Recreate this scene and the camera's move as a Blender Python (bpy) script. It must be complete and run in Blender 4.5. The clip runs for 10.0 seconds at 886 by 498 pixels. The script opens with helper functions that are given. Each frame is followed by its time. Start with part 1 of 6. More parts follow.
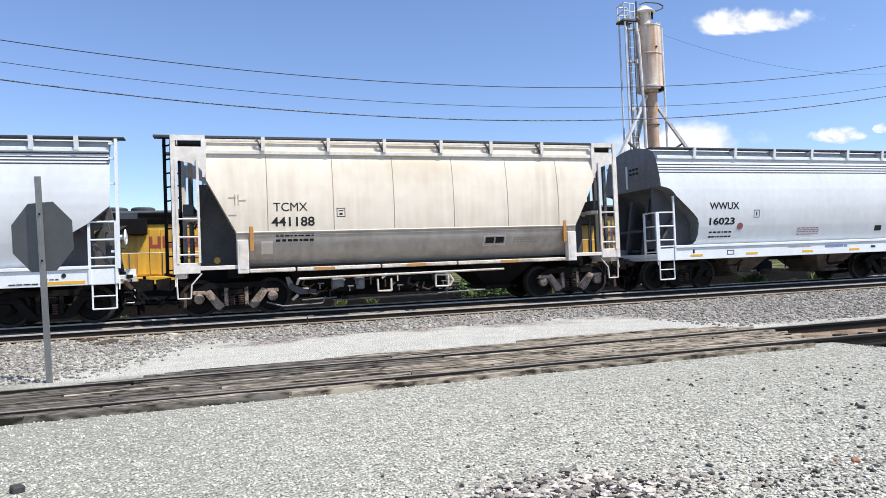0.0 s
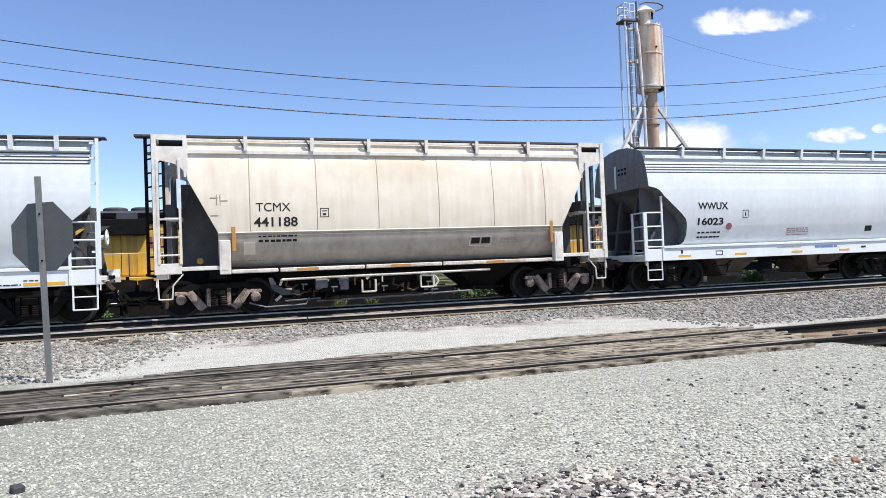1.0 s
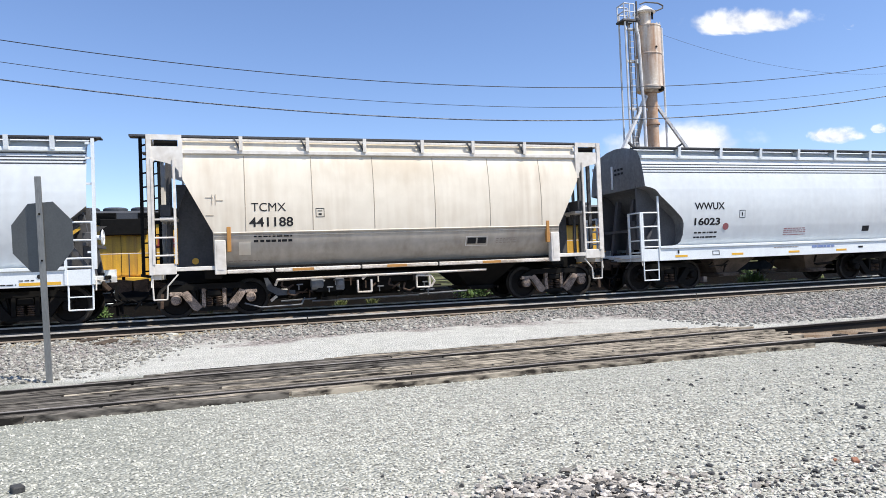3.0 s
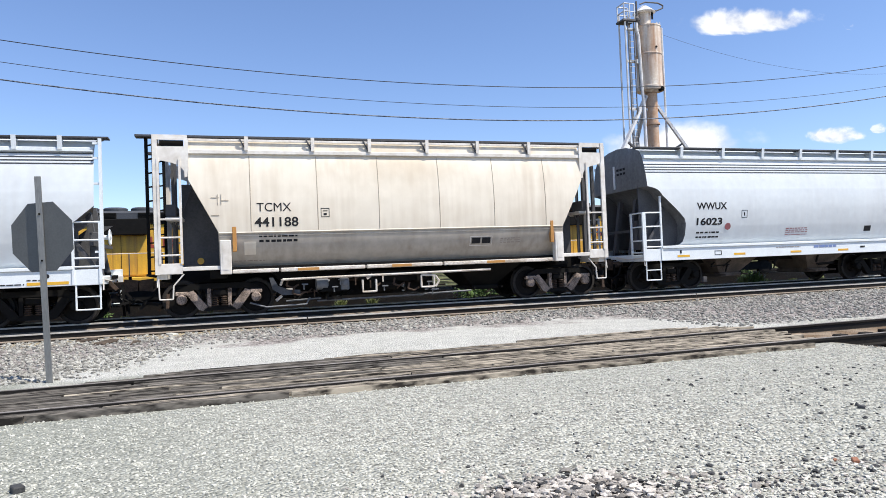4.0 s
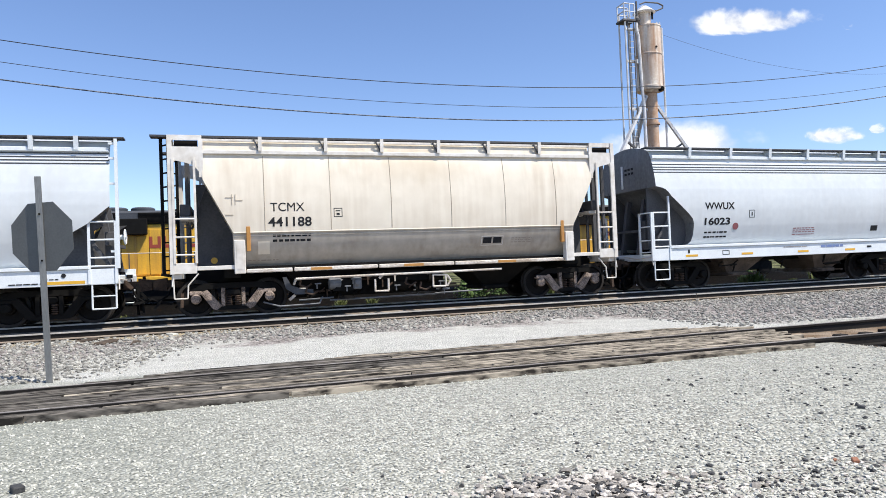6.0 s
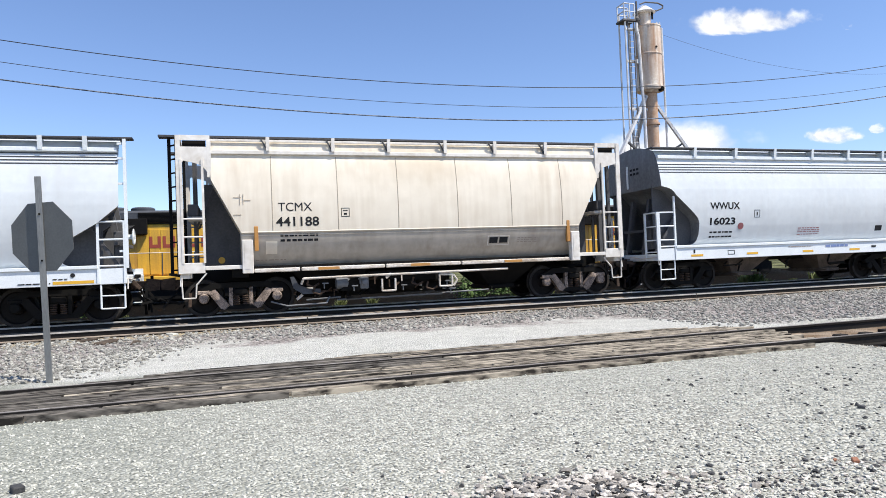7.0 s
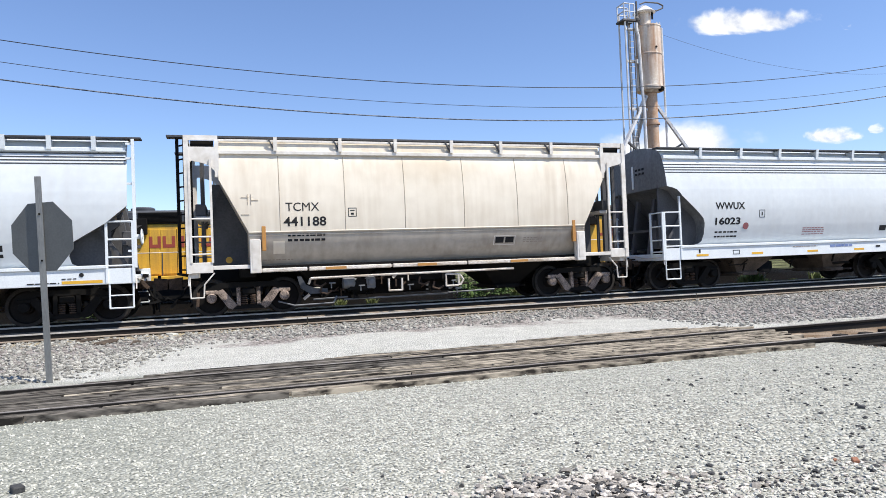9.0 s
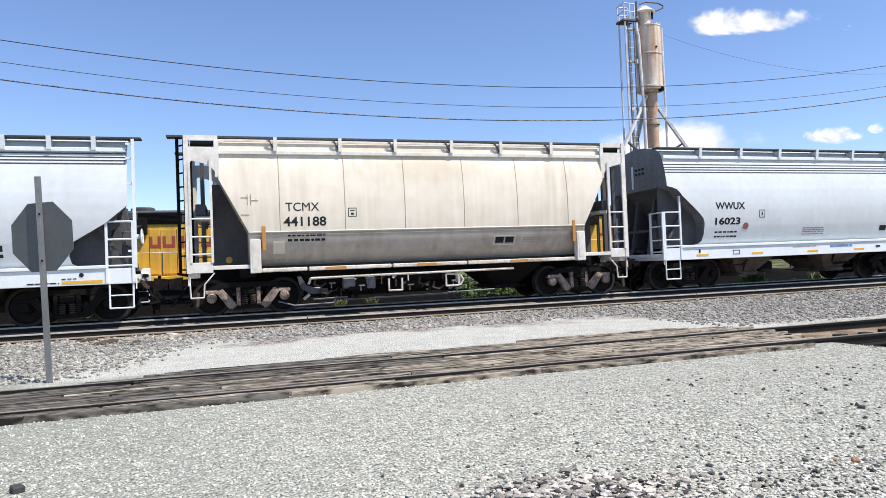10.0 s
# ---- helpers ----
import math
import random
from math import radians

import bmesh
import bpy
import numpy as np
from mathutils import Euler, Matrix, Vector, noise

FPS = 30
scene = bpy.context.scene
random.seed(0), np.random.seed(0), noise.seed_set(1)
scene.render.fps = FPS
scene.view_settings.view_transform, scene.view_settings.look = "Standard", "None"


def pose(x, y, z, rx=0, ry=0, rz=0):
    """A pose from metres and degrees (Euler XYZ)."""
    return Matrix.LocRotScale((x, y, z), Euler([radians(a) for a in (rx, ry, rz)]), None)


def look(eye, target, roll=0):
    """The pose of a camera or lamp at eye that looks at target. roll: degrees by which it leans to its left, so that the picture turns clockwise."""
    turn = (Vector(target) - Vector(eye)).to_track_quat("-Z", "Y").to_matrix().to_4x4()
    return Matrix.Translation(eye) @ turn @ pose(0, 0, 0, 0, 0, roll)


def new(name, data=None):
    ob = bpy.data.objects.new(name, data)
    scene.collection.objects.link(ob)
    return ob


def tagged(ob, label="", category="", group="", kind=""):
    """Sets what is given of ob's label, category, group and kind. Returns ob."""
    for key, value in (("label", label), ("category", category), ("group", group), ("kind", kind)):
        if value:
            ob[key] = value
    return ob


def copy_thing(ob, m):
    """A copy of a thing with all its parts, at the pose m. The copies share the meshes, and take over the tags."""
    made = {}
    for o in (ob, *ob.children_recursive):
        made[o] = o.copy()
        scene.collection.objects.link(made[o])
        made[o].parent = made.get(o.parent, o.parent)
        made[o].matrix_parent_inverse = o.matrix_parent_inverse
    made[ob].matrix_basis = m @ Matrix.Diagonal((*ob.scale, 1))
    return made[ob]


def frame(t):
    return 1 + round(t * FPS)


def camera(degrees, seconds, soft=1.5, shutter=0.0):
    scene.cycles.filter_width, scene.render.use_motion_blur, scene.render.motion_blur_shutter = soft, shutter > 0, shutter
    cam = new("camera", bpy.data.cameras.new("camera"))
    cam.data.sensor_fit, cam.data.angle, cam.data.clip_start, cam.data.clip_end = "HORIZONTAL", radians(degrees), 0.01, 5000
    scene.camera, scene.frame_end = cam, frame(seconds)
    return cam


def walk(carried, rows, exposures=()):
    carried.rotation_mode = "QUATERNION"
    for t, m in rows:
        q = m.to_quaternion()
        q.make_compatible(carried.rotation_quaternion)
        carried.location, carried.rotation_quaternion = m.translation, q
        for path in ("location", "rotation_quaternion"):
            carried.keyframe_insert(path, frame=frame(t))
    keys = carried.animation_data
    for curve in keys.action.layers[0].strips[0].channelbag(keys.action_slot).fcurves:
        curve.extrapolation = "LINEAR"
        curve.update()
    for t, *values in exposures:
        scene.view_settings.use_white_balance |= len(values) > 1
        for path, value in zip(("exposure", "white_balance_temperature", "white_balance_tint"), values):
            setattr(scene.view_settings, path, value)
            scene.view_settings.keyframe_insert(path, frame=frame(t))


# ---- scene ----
cam = camera(67.58, 10.0, soft=0.65)
EYE = (0.0, 0.0, 1.354)
YAW, PITCH = radians(17.517), radians(1.314)
AIM = (EYE[0] + math.sin(YAW) * math.cos(PITCH), EYE[1] + math.cos(YAW) * math.cos(PITCH), EYE[2] + math.sin(PITCH))
walk(cam, [(0.0, look(EYE, AIM, -2.265)), (10.0, look(EYE, AIM, -2.265))])

# ---- light ----
SUN_TO = Vector((0.40, -0.36, 0.85)).normalized()
world = bpy.data.worlds.new("sky")
scene.world = world
world.use_nodes = True
wn, wl = world.node_tree.nodes, world.node_tree.links
sky = wn.new("ShaderNodeTexSky")
sky.sky_type, sky.sun_disc = "NISHITA", False
sky.sun_elevation = math.asin(SUN_TO.z)
sky.sun_rotation = math.atan2(SUN_TO.x, SUN_TO.y)
sky.air_density, sky.dust_density, sky.ozone_density = 1.0, 0.0, 5.0
wn["Background"].inputs[1].default_value = 0.132
hue = wn.new("ShaderNodeMix")
hue.data_type, hue.blend_type = "RGBA", "MULTIPLY"
hue.inputs[0].default_value, hue.inputs[7].default_value = 1.0, (1.01, 0.97, 1.05, 1)
wl.new(sky.outputs[0], hue.inputs[6])
wl.new(hue.outputs[2], wn["Background"].inputs[0])
sun = new("sun", bpy.data.lights.new("sun", "SUN"))
sun.data.energy, sun.data.angle, sun.data.color = 5.0, radians(0.5), (1.0, 0.945, 0.855)
sun.matrix_world = look((0, 0, 60), Vector((0, 0, 60)) - SUN_TO)
scene.view_settings.exposure = 0.38

# ---- materials ----


def mat(name, col, col2=None, rough=0.7, metal=0.0, scale=6.0, fine=60.0, bump=0.15, dist=0.01,
        streak=None, streak_amount=0.0, stretch=(1, 1, 1), spec=0.5, gain=1.0, pieces=0.0):
    """A surface with two scales of variation, relief, and vertical streaks of another colour where wanted."""
    m = bpy.data.materials.new(name)
    m.use_nodes = True
    n, l = m.node_tree.nodes, m.node_tree.links
    b = n["Principled BSDF"]
    b.inputs["Roughness"].default_value, b.inputs["Metallic"].default_value = rough, metal
    b.inputs["Specular IOR Level"].default_value = spec
    tc = n.new("ShaderNodeTexCoord")
    mp = n.new("ShaderNodeMapping")
    mp.inputs["Scale"].default_value = stretch
    l.new(tc.outputs["Object"], mp.inputs[0])
    n1, n2 = n.new("ShaderNodeTexNoise"), n.new("ShaderNodeTexNoise")
    for t, s, d in ((n1, scale, 5), (n2, fine, 3)):
        t.inputs["Scale"].default_value, t.inputs["Detail"].default_value = s, d
        l.new(mp.outputs[0], t.inputs["Vector"])
    mix = n.new("ShaderNodeMath")
    mix.operation = "MULTIPLY_ADD"
    mix.inputs[1].default_value, mix.inputs[2].default_value = 0.5, 0.0
    add = n.new("ShaderNodeMath")
    add.operation = "MULTIPLY_ADD"
    add.inputs[1].default_value = 0.5
    l.new(n1.outputs[0], mix.inputs[0])
    l.new(n2.outputs[0], add.inputs[0])
    l.new(mix.outputs[0], add.inputs[2])
    ramp = n.new("ShaderNodeMapRange")
    ramp.inputs[1].default_value, ramp.inputs[2].default_value = 0.5 - 0.16 / gain, 0.5 + 0.16 / gain
    l.new(add.outputs[0], ramp.inputs[0])
    cm = n.new("ShaderNodeMix")
    cm.data_type = "RGBA"
    col2 = col2 or tuple(c * 0.75 for c in col)
    cm.inputs[6].default_value, cm.inputs[7].default_value = (*col2, 1), (*col, 1)
    l.new(ramp.outputs[0], cm.inputs[0])
    out = cm.outputs[2]
    if streak:
        ms = n.new("ShaderNodeMapping")
        ms.inputs["Scale"].default_value = (5.0, 5.0, 0.35)
        l.new(tc.outputs["Object"], ms.inputs[0])
        ns = n.new("ShaderNodeTexNoise")
        ns.inputs["Scale"].default_value, ns.inputs["Detail"].default_value = 1.0, 6
        l.new(ms.outputs[0], ns.inputs["Vector"])
        nb = n.new("ShaderNodeTexNoise")
        nb.inputs["Scale"].default_value, nb.inputs["Detail"].default_value = 0.45, 3
        l.new(tc.outputs["Object"], nb.inputs["Vector"])
        mul = n.new("ShaderNodeMath")
        mul.operation = "MULTIPLY"
        l.new(ns.outputs[0], mul.inputs[0])
        l.new(nb.outputs[0], mul.inputs[1])
        r2 = n.new("ShaderNodeMapRange")
        r2.inputs[1].default_value, r2.inputs[2].default_value = 0.18, 0.40
        r2.inputs[4].default_value = streak_amount
        l.new(mul.outputs[0], r2.inputs[0])
        c2 = n.new("ShaderNodeMix")
        c2.data_type = "RGBA"
        c2.inputs[7].default_value = (*streak, 1)
        l.new(r2.outputs[0], c2.inputs[0])
        l.new(out, c2.inputs[6])
        out = c2.outputs[2]
    if pieces:
        oi = n.new("ShaderNodeObjectInfo")
        ge = n.new("ShaderNodeNewGeometry")
        sm = n.new("ShaderNodeMath")
        sm.operation = "ADD"
        l.new(oi.outputs["Random"], sm.inputs[0])
        l.new(ge.outputs["Random Per Island"], sm.inputs[1])
        r3 = n.new("ShaderNodeMapRange")
        r3.inputs[2].default_value = 2.0
        r3.inputs[3].default_value, r3.inputs[4].default_value = 1 - pieces, 1 + pieces
        l.new(sm.outputs[0], r3.inputs[0])
        c3 = n.new("ShaderNodeVectorMath")
        c3.operation = "SCALE"
        l.new(out, c3.inputs[0])
        l.new(r3.outputs[0], c3.inputs["Scale"])
        out = c3.outputs[0]
    l.new(out, b.inputs["Base Color"])
    if bump:
        bp = n.new("ShaderNodeBump")
        bp.inputs["Strength"].default_value, bp.inputs["Distance"].default_value = bump, dist
        l.new(add.outputs[0], bp.inputs["Height"])
        l.new(bp.outputs[0], b.inputs["Normal"])
    return m


def stained_mat(name, *a, **k):
    """Cream paint with a broad ochre spill below the roof hatches."""
    m = mat(name, *a, **k)
    n, l = m.node_tree.nodes, m.node_tree.links
    b = n["Principled BSDF"]
    was = b.inputs["Base Color"].links[0].from_socket
    tc = n.new("ShaderNodeTexCoord")
    vm = n.new("ShaderNodeVectorMath")
    vm.operation = "MULTIPLY_ADD"
    vm.inputs[1].default_value, vm.inputs[2].default_value = (0.55, 0.0, 0.95), (-0.10, 0.0, -3.75)
    l.new(tc.outputs["Object"], vm.inputs[0])
    ln = n.new("ShaderNodeVectorMath")
    ln.operation = "LENGTH"
    l.new(vm.outputs[0], ln.inputs[0])
    no = n.new("ShaderNodeTexNoise")
    no.inputs["Scale"].default_value, no.inputs["Detail"].default_value = 1.3, 6
    l.new(tc.outputs["Object"], no.inputs["Vector"])
    ad = n.new("ShaderNodeMath")
    ad.operation = "MULTIPLY_ADD"
    ad.inputs[1].default_value = 1.6
    l.new(no.outputs[0], ad.inputs[0])
    l.new(ln.outputs["Value"], ad.inputs[2])
    r = n.new("ShaderNodeMapRange")
    r.interpolation_type = "SMOOTHSTEP"
    r.inputs[1].default_value, r.inputs[2].default_value, r.inputs[3].default_value, r.inputs[4].default_value = 0.7, 1.9, 0.55, 0.0
    l.new(ad.outputs[0], r.inputs[0])
    c = n.new("ShaderNodeMix")
    c.data_type = "RGBA"
    c.inputs[7].default_value = (0.50, 0.40, 0.27, 1)
    l.new(r.outputs[0], c.inputs[0])
    l.new(was, c.inputs[6])
    l.new(c.outputs[2], b.inputs["Base Color"])
    return m


M = dict(
    tan=stained_mat("dusty_cream_paint", (0.78, 0.71, 0.59), (0.69, 0.62, 0.505), 0.5, scale=0.4, fine=3, bump=0.05, dist=0.03,
            streak=(0.46, 0.36, 0.25), streak_amount=0.45),
    dusty=mat("shaded_dusty_cream_paint", (0.52, 0.47, 0.40), (0.40, 0.355, 0.295), 0.65, scale=0.7, fine=5, bump=0.05, dist=0.03,
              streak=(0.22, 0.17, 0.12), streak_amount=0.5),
    dirtypipe=mat("rust_dusted_white_pipe", (0.76, 0.72, 0.66), (0.36, 0.29, 0.22), 0.7, scale=1.6, fine=18, bump=0.15, gain=1.2, stretch=(1, 1, 3)),
    tanframe=mat("dusty_white_frame_paint", (0.78, 0.75, 0.70), (0.56, 0.51, 0.44), 0.6, scale=1.6, fine=7, bump=0.08, gain=0.9),
    white=mat("pale_grey_car_paint", (0.68, 0.71, 0.715), (0.60, 0.63, 0.64), 0.4, scale=0.6, fine=5, bump=0.04, dist=0.03,
              streak=(0.50, 0.48, 0.46), streak_amount=0.25),
    whitesill=mat("white_sill_paint", (0.77, 0.81, 0.82), (0.64, 0.67, 0.68), 0.5, scale=3, fine=30, bump=0.08),
    darkend=mat("dark_grey_end_steel", (0.11, 0.11, 0.115), (0.075, 0.075, 0.08), 0.6, scale=2, fine=20, bump=0.1, spec=0.12),
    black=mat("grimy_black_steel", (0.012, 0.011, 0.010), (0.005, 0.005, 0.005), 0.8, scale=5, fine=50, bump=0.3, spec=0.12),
    seam=mat("dusty_weld_seam", (0.50, 0.43, 0.34), (0.30, 0.25, 0.19), 0.7, scale=2, fine=20, bump=0.1),
    truckrust=mat("dust_caked_cast_steel", (0.40, 0.315, 0.26), (0.07, 0.055, 0.045), 0.9, scale=4, fine=40, bump=0.35, gain=1.5, spec=0.12),
    chute=mat("dusty_brown_chute_steel", (0.17, 0.14, 0.12), (0.06, 0.05, 0.045), 0.85, scale=3, fine=30, bump=0.2, spec=0.12),
    rimdust=mat("dusty_wheel_rim", (0.05, 0.045, 0.04), (0.018, 0.016, 0.015), 0.7, scale=4, fine=40, bump=0.15, spec=0.12),
    rust=mat("rusty_cast_steel", (0.12, 0.082, 0.06), (0.02, 0.016, 0.014), 0.85, scale=7, fine=70, bump=0.35, spec=0.12),
    wheel=mat("dark_wheel_steel", (0.016, 0.014, 0.013), (0.007, 0.006, 0.006), 0.65, scale=6, fine=60, bump=0.2, spec=0.12),
    grating=mat("dark_walkway_grating", (0.085, 0.085, 0.09), (0.04, 0.04, 0.043), 0.6, 0.2, scale=8, fine=80, bump=0.2),
    yellow=mat("yellow_reflector", (0.75, 0.42, 0.03), (0.6, 0.33, 0.03), 0.4, scale=8, fine=60, bump=0.02),
    orange=mat("faded_orange_reflector", (0.50, 0.24, 0.05), (0.36, 0.17, 0.05), 0.6, scale=8, fine=60, bump=0.05),
    ink=mat("black_stencil_paint", (0.015, 0.015, 0.018), (0.03, 0.03, 0.03), 0.7, scale=8, fine=60, bump=0.0, spec=0.12),
    faint=mat("faded_stencil_paint", (0.22, 0.18, 0.16), (0.40, 0.34, 0.28), 0.6, scale=8, fine=60, bump=0.0),
    blueink=mat("blue_stencil_paint", (0.10, 0.17, 0.40), (0.2, 0.25, 0.42), 0.6, scale=8, fine=60, bump=0.0),
    locored=mat("weathered_dark_red_paint", (0.36, 0.055, 0.03), (0.24, 0.05, 0.03), 0.6, scale=4, fine=30, bump=0.02),
    maroon=mat("faded_maroon_decal", (0.30, 0.07, 0.08), (0.22, 0.10, 0.10), 0.6, scale=8, fine=60, bump=0.02),
    loco=mat("yellow_locomotive_paint", (0.80, 0.47, 0.04), (0.63, 0.35, 0.035), 0.5, scale=1.5, fine=15, bump=0.05,
             streak=(0.25, 0.13, 0.05), streak_amount=0.6),
    locogrey=mat("dark_grey_locomotive_paint", (0.065, 0.07, 0.08), (0.035, 0.037, 0.042), 0.6, scale=2, fine=20, bump=0.1),
    rail=mat("worn_rail_steel", (0.36, 0.30, 0.24), (0.14, 0.11, 0.085), 0.7, 0.1, scale=5, fine=60, bump=0.15, stretch=(0.3, 1, 1), spec=0.12),
    darkrail=mat("dark_rail_and_web_shade", (0.03, 0.026, 0.023), (0.012, 0.011, 0.010), 0.6, 0.1, scale=5, fine=60, bump=0.15, stretch=(0.3, 1, 1), spec=0.12),
    sidinghead=mat("dull_siding_rail_head", (0.34, 0.31, 0.28), (0.12, 0.105, 0.09), 0.6, 0.1, scale=4, fine=40, bump=0.1, stretch=(0.3, 1, 1), gain=1.3, spec=0.2),
    soil=mat("black_packed_soil", (0.03, 0.026, 0.022), (0.015, 0.013, 0.011), 0.95, scale=5, fine=60, bump=0.4, spec=0.12),
    shade_grime=mat("shaded_grimy_end_paint", (0.20, 0.205, 0.215), (0.11, 0.115, 0.12), 0.6, scale=1.2, fine=12, bump=0.08,
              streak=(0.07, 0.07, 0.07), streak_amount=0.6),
    railhead=mat("polished_rail_head", (0.60, 0.57, 0.52), (0.34, 0.31, 0.27), 0.5, 0.15, scale=5, fine=60, bump=0.05, stretch=(0.2, 1, 1)),
    tie=mat("weathered_tie", (0.10, 0.076, 0.058), (0.04, 0.032, 0.026), 0.9, scale=6, fine=50, bump=0.5, stretch=(1, 0.2, 1), pieces=0.3, spec=0.12),
    plank=mat("weathered_crossing_plank", (0.34, 0.295, 0.23), (0.026, 0.022, 0.018), 0.9, scale=5, fine=17, bump=1.0, dist=0.02, stretch=(0.35, 3.4, 1), pieces=0.4, gain=1.9, spec=0.12),
    darkplank=mat("darker_crossing_plank", (0.15, 0.135, 0.115), (0.018, 0.016, 0.014), 0.9, scale=5, fine=17, bump=1.0, dist=0.02, stretch=(0.35, 3.4, 1), pieces=0.4, gain=1.9, spec=0.12),
    galv=mat("galvanised_sign_back", (0.15, 0.15, 0.14), (0.12, 0.12, 0.113), 0.6, 0.2, scale=4, fine=40, bump=0.03),
    post=mat("galvanised_post", (0.26, 0.26, 0.25), (0.16, 0.16, 0.155), 0.5, 0.5, scale=8, fine=60, bump=0.05, stretch=(1, 1, 0.2)),
    silo=mat("rust_streaked_tank_paint", (0.80, 0.74, 0.65), (0.64, 0.53, 0.41), 0.7, scale=1.5, fine=12, bump=0.1,
             streak=(0.33, 0.15, 0.06), streak_amount=0.95),
    silorust=mat("rusted_pipe", (0.38, 0.20, 0.10), (0.55, 0.42, 0.32), 0.8, scale=3, fine=25, bump=0.2),
    steel=mat("pale_tower_steel", (0.74, 0.74, 0.74), (0.48, 0.46, 0.44), 0.6, scale=3, fine=30, bump=0.05),
    tower_dark=mat("grimy_tower_steel", (0.13, 0.12, 0.12), (0.05, 0.045, 0.045), 0.7, scale=3, fine=30, bump=0.1),
    wire=mat("dark_cable", (0.035, 0.04, 0.05), (0.02, 0.02, 0.025), 0.7, scale=4, fine=40, bump=0.0),
    twist=mat("twisted_dark_cable", (0.03, 0.035, 0.045), (0.20, 0.22, 0.26), 0.7, scale=2.2, fine=9, bump=0.0, stretch=(1, 0, 0), gain=3.0),
    leaf=mat("green_leaves", (0.13, 0.21, 0.05), (0.06, 0.11, 0.025), 0.7, scale=3, fine=30, bump=0.0, pieces=0.5),
    grass=mat("dry_green_grass", (0.20, 0.23, 0.07), (0.12, 0.14, 0.04), 0.8, scale=3, fine=30, bump=0.0, pieces=0.5),
    stone=mat("crushed_limestone", (0.84, 0.78, 0.70), (0.32, 0.28, 0.24), 0.9, scale=10, fine=90, bump=0.3, pieces=0.75, spec=0.12),
    ballast=mat("pinkish_ballast_stone", (0.40, 0.388, 0.345), (0.12, 0.113, 0.10), 0.9, scale=10, fine=90, bump=0.3, pieces=0.8, spec=0.12),
    pebble=mat("pale_limestone_chips", (0.60, 0.588, 0.515), (0.43, 0.42, 0.365), 0.9, scale=10, fine=90, bump=0.2, pieces=0.3, spec=0.15),
    darkstone=mat("dark_stone", (0.075, 0.073, 0.072), (0.03, 0.03, 0.03), 0.9, scale=10, fine=90, bump=0.3, pieces=0.4),
    brick=mat("broken_brick", (0.36, 0.16, 0.09), (0.22, 0.10, 0.06), 0.9, scale=10, fine=90, bump=0.3),
    white_shed=mat("pale_shed_metal", (0.75, 0.76, 0.78), (0.65, 0.66, 0.68), 0.5, scale=2, fine=20, bump=0.05),
)

# ---- mesh helpers ----


def part(name, bm, material, parent=None, label="", smooth=False, at=None):
    me = bpy.data.meshes.new(name)
    bmesh.ops.recalc_face_normals(bm, faces=bm.faces[:])
    bm.to_mesh(me)
    bm.free()
    me.materials.append(material)
    if smooth:
        me.polygons.foreach_set("use_smooth", [True] * len(me.polygons))
        me.set_sharp_from_angle(angle=radians(32))
    ob = new(name, me)
    ob.parent = parent
    if at is not None:
        ob.matrix_basis = at
    return tagged(ob, label)


def root(name, m, label, category, group="", kind=""):
    ob = new(name)
    ob.empty_display_size = 0.2
    ob.matrix_basis = m
    return tagged(ob, label, category, group, kind)


def box(bm, x0, x1, y0, y1, z0, z1, bevel=0.0):
    v = [bm.verts.new((x, y, z)) for z in (z0, z1) for x, y in ((x0, y0), (x1, y0), (x1, y1), (x0, y1))]
    fs = [bm.faces.new([v[i] for i in q]) for q in ((3, 2, 1, 0), (4, 5, 6, 7), (0, 1, 5, 4), (1, 2, 6, 5), (2, 3, 7, 6), (3, 0, 4, 7))]
    if bevel:
        es = list({e for f in fs for e in f.edges})
        bmesh.ops.bevel(bm, geom=es, offset=bevel, segments=1, affect="EDGES", profile=0.5)


def tube(bm, p, q, r, n=8, r2=None):
    p, q = Vector(p), Vector(q)
    d = q - p
    rot = d.to_track_quat("Z", "Y").to_matrix()
    r2 = r if r2 is None else r2
    a = [bm.verts.new(p + rot @ Vector((r * math.cos(6.28319 * i / n), r * math.sin(6.28319 * i / n), 0))) for i in range(n)]
    b = [bm.verts.new(q + rot @ Vector((r2 * math.cos(6.28319 * i / n), r2 * math.sin(6.28319 * i / n), 0))) for i in range(n)]
    for i in range(n):
        bm.faces.new((a[i], a[(i + 1) % n], b[(i + 1) % n], b[i]))
    bm.faces.new(a[::-1]), bm.faces.new(b)


def pipe(bm, pts, r, n=8):
    for p, q in zip(pts, pts[1:]):
        tube(bm, p, q, r, n)


def beam(bm, p, q, w, d=None):
    """A square bar from p to q."""
    p, q = Vector(p), Vector(q)
    d = w if d is None else d
    rot = (q - p).to_track_quat("Z", "Y").to_matrix()
    c = ((-w, -d), (w, -d), (w, d), (-w, d))
    a = [bm.verts.new(p + rot @ Vector((x / 2, y / 2, 0))) for x, y in c]
    b = [bm.verts.new(q + rot @ Vector((x / 2, y / 2, 0))) for x, y in c]
    for i in range(4):
        bm.faces.new((a[i], a[(i + 1) % 4], b[(i + 1) % 4], b[i]))
    bm.faces.new(a[::-1]), bm.faces.new(b)


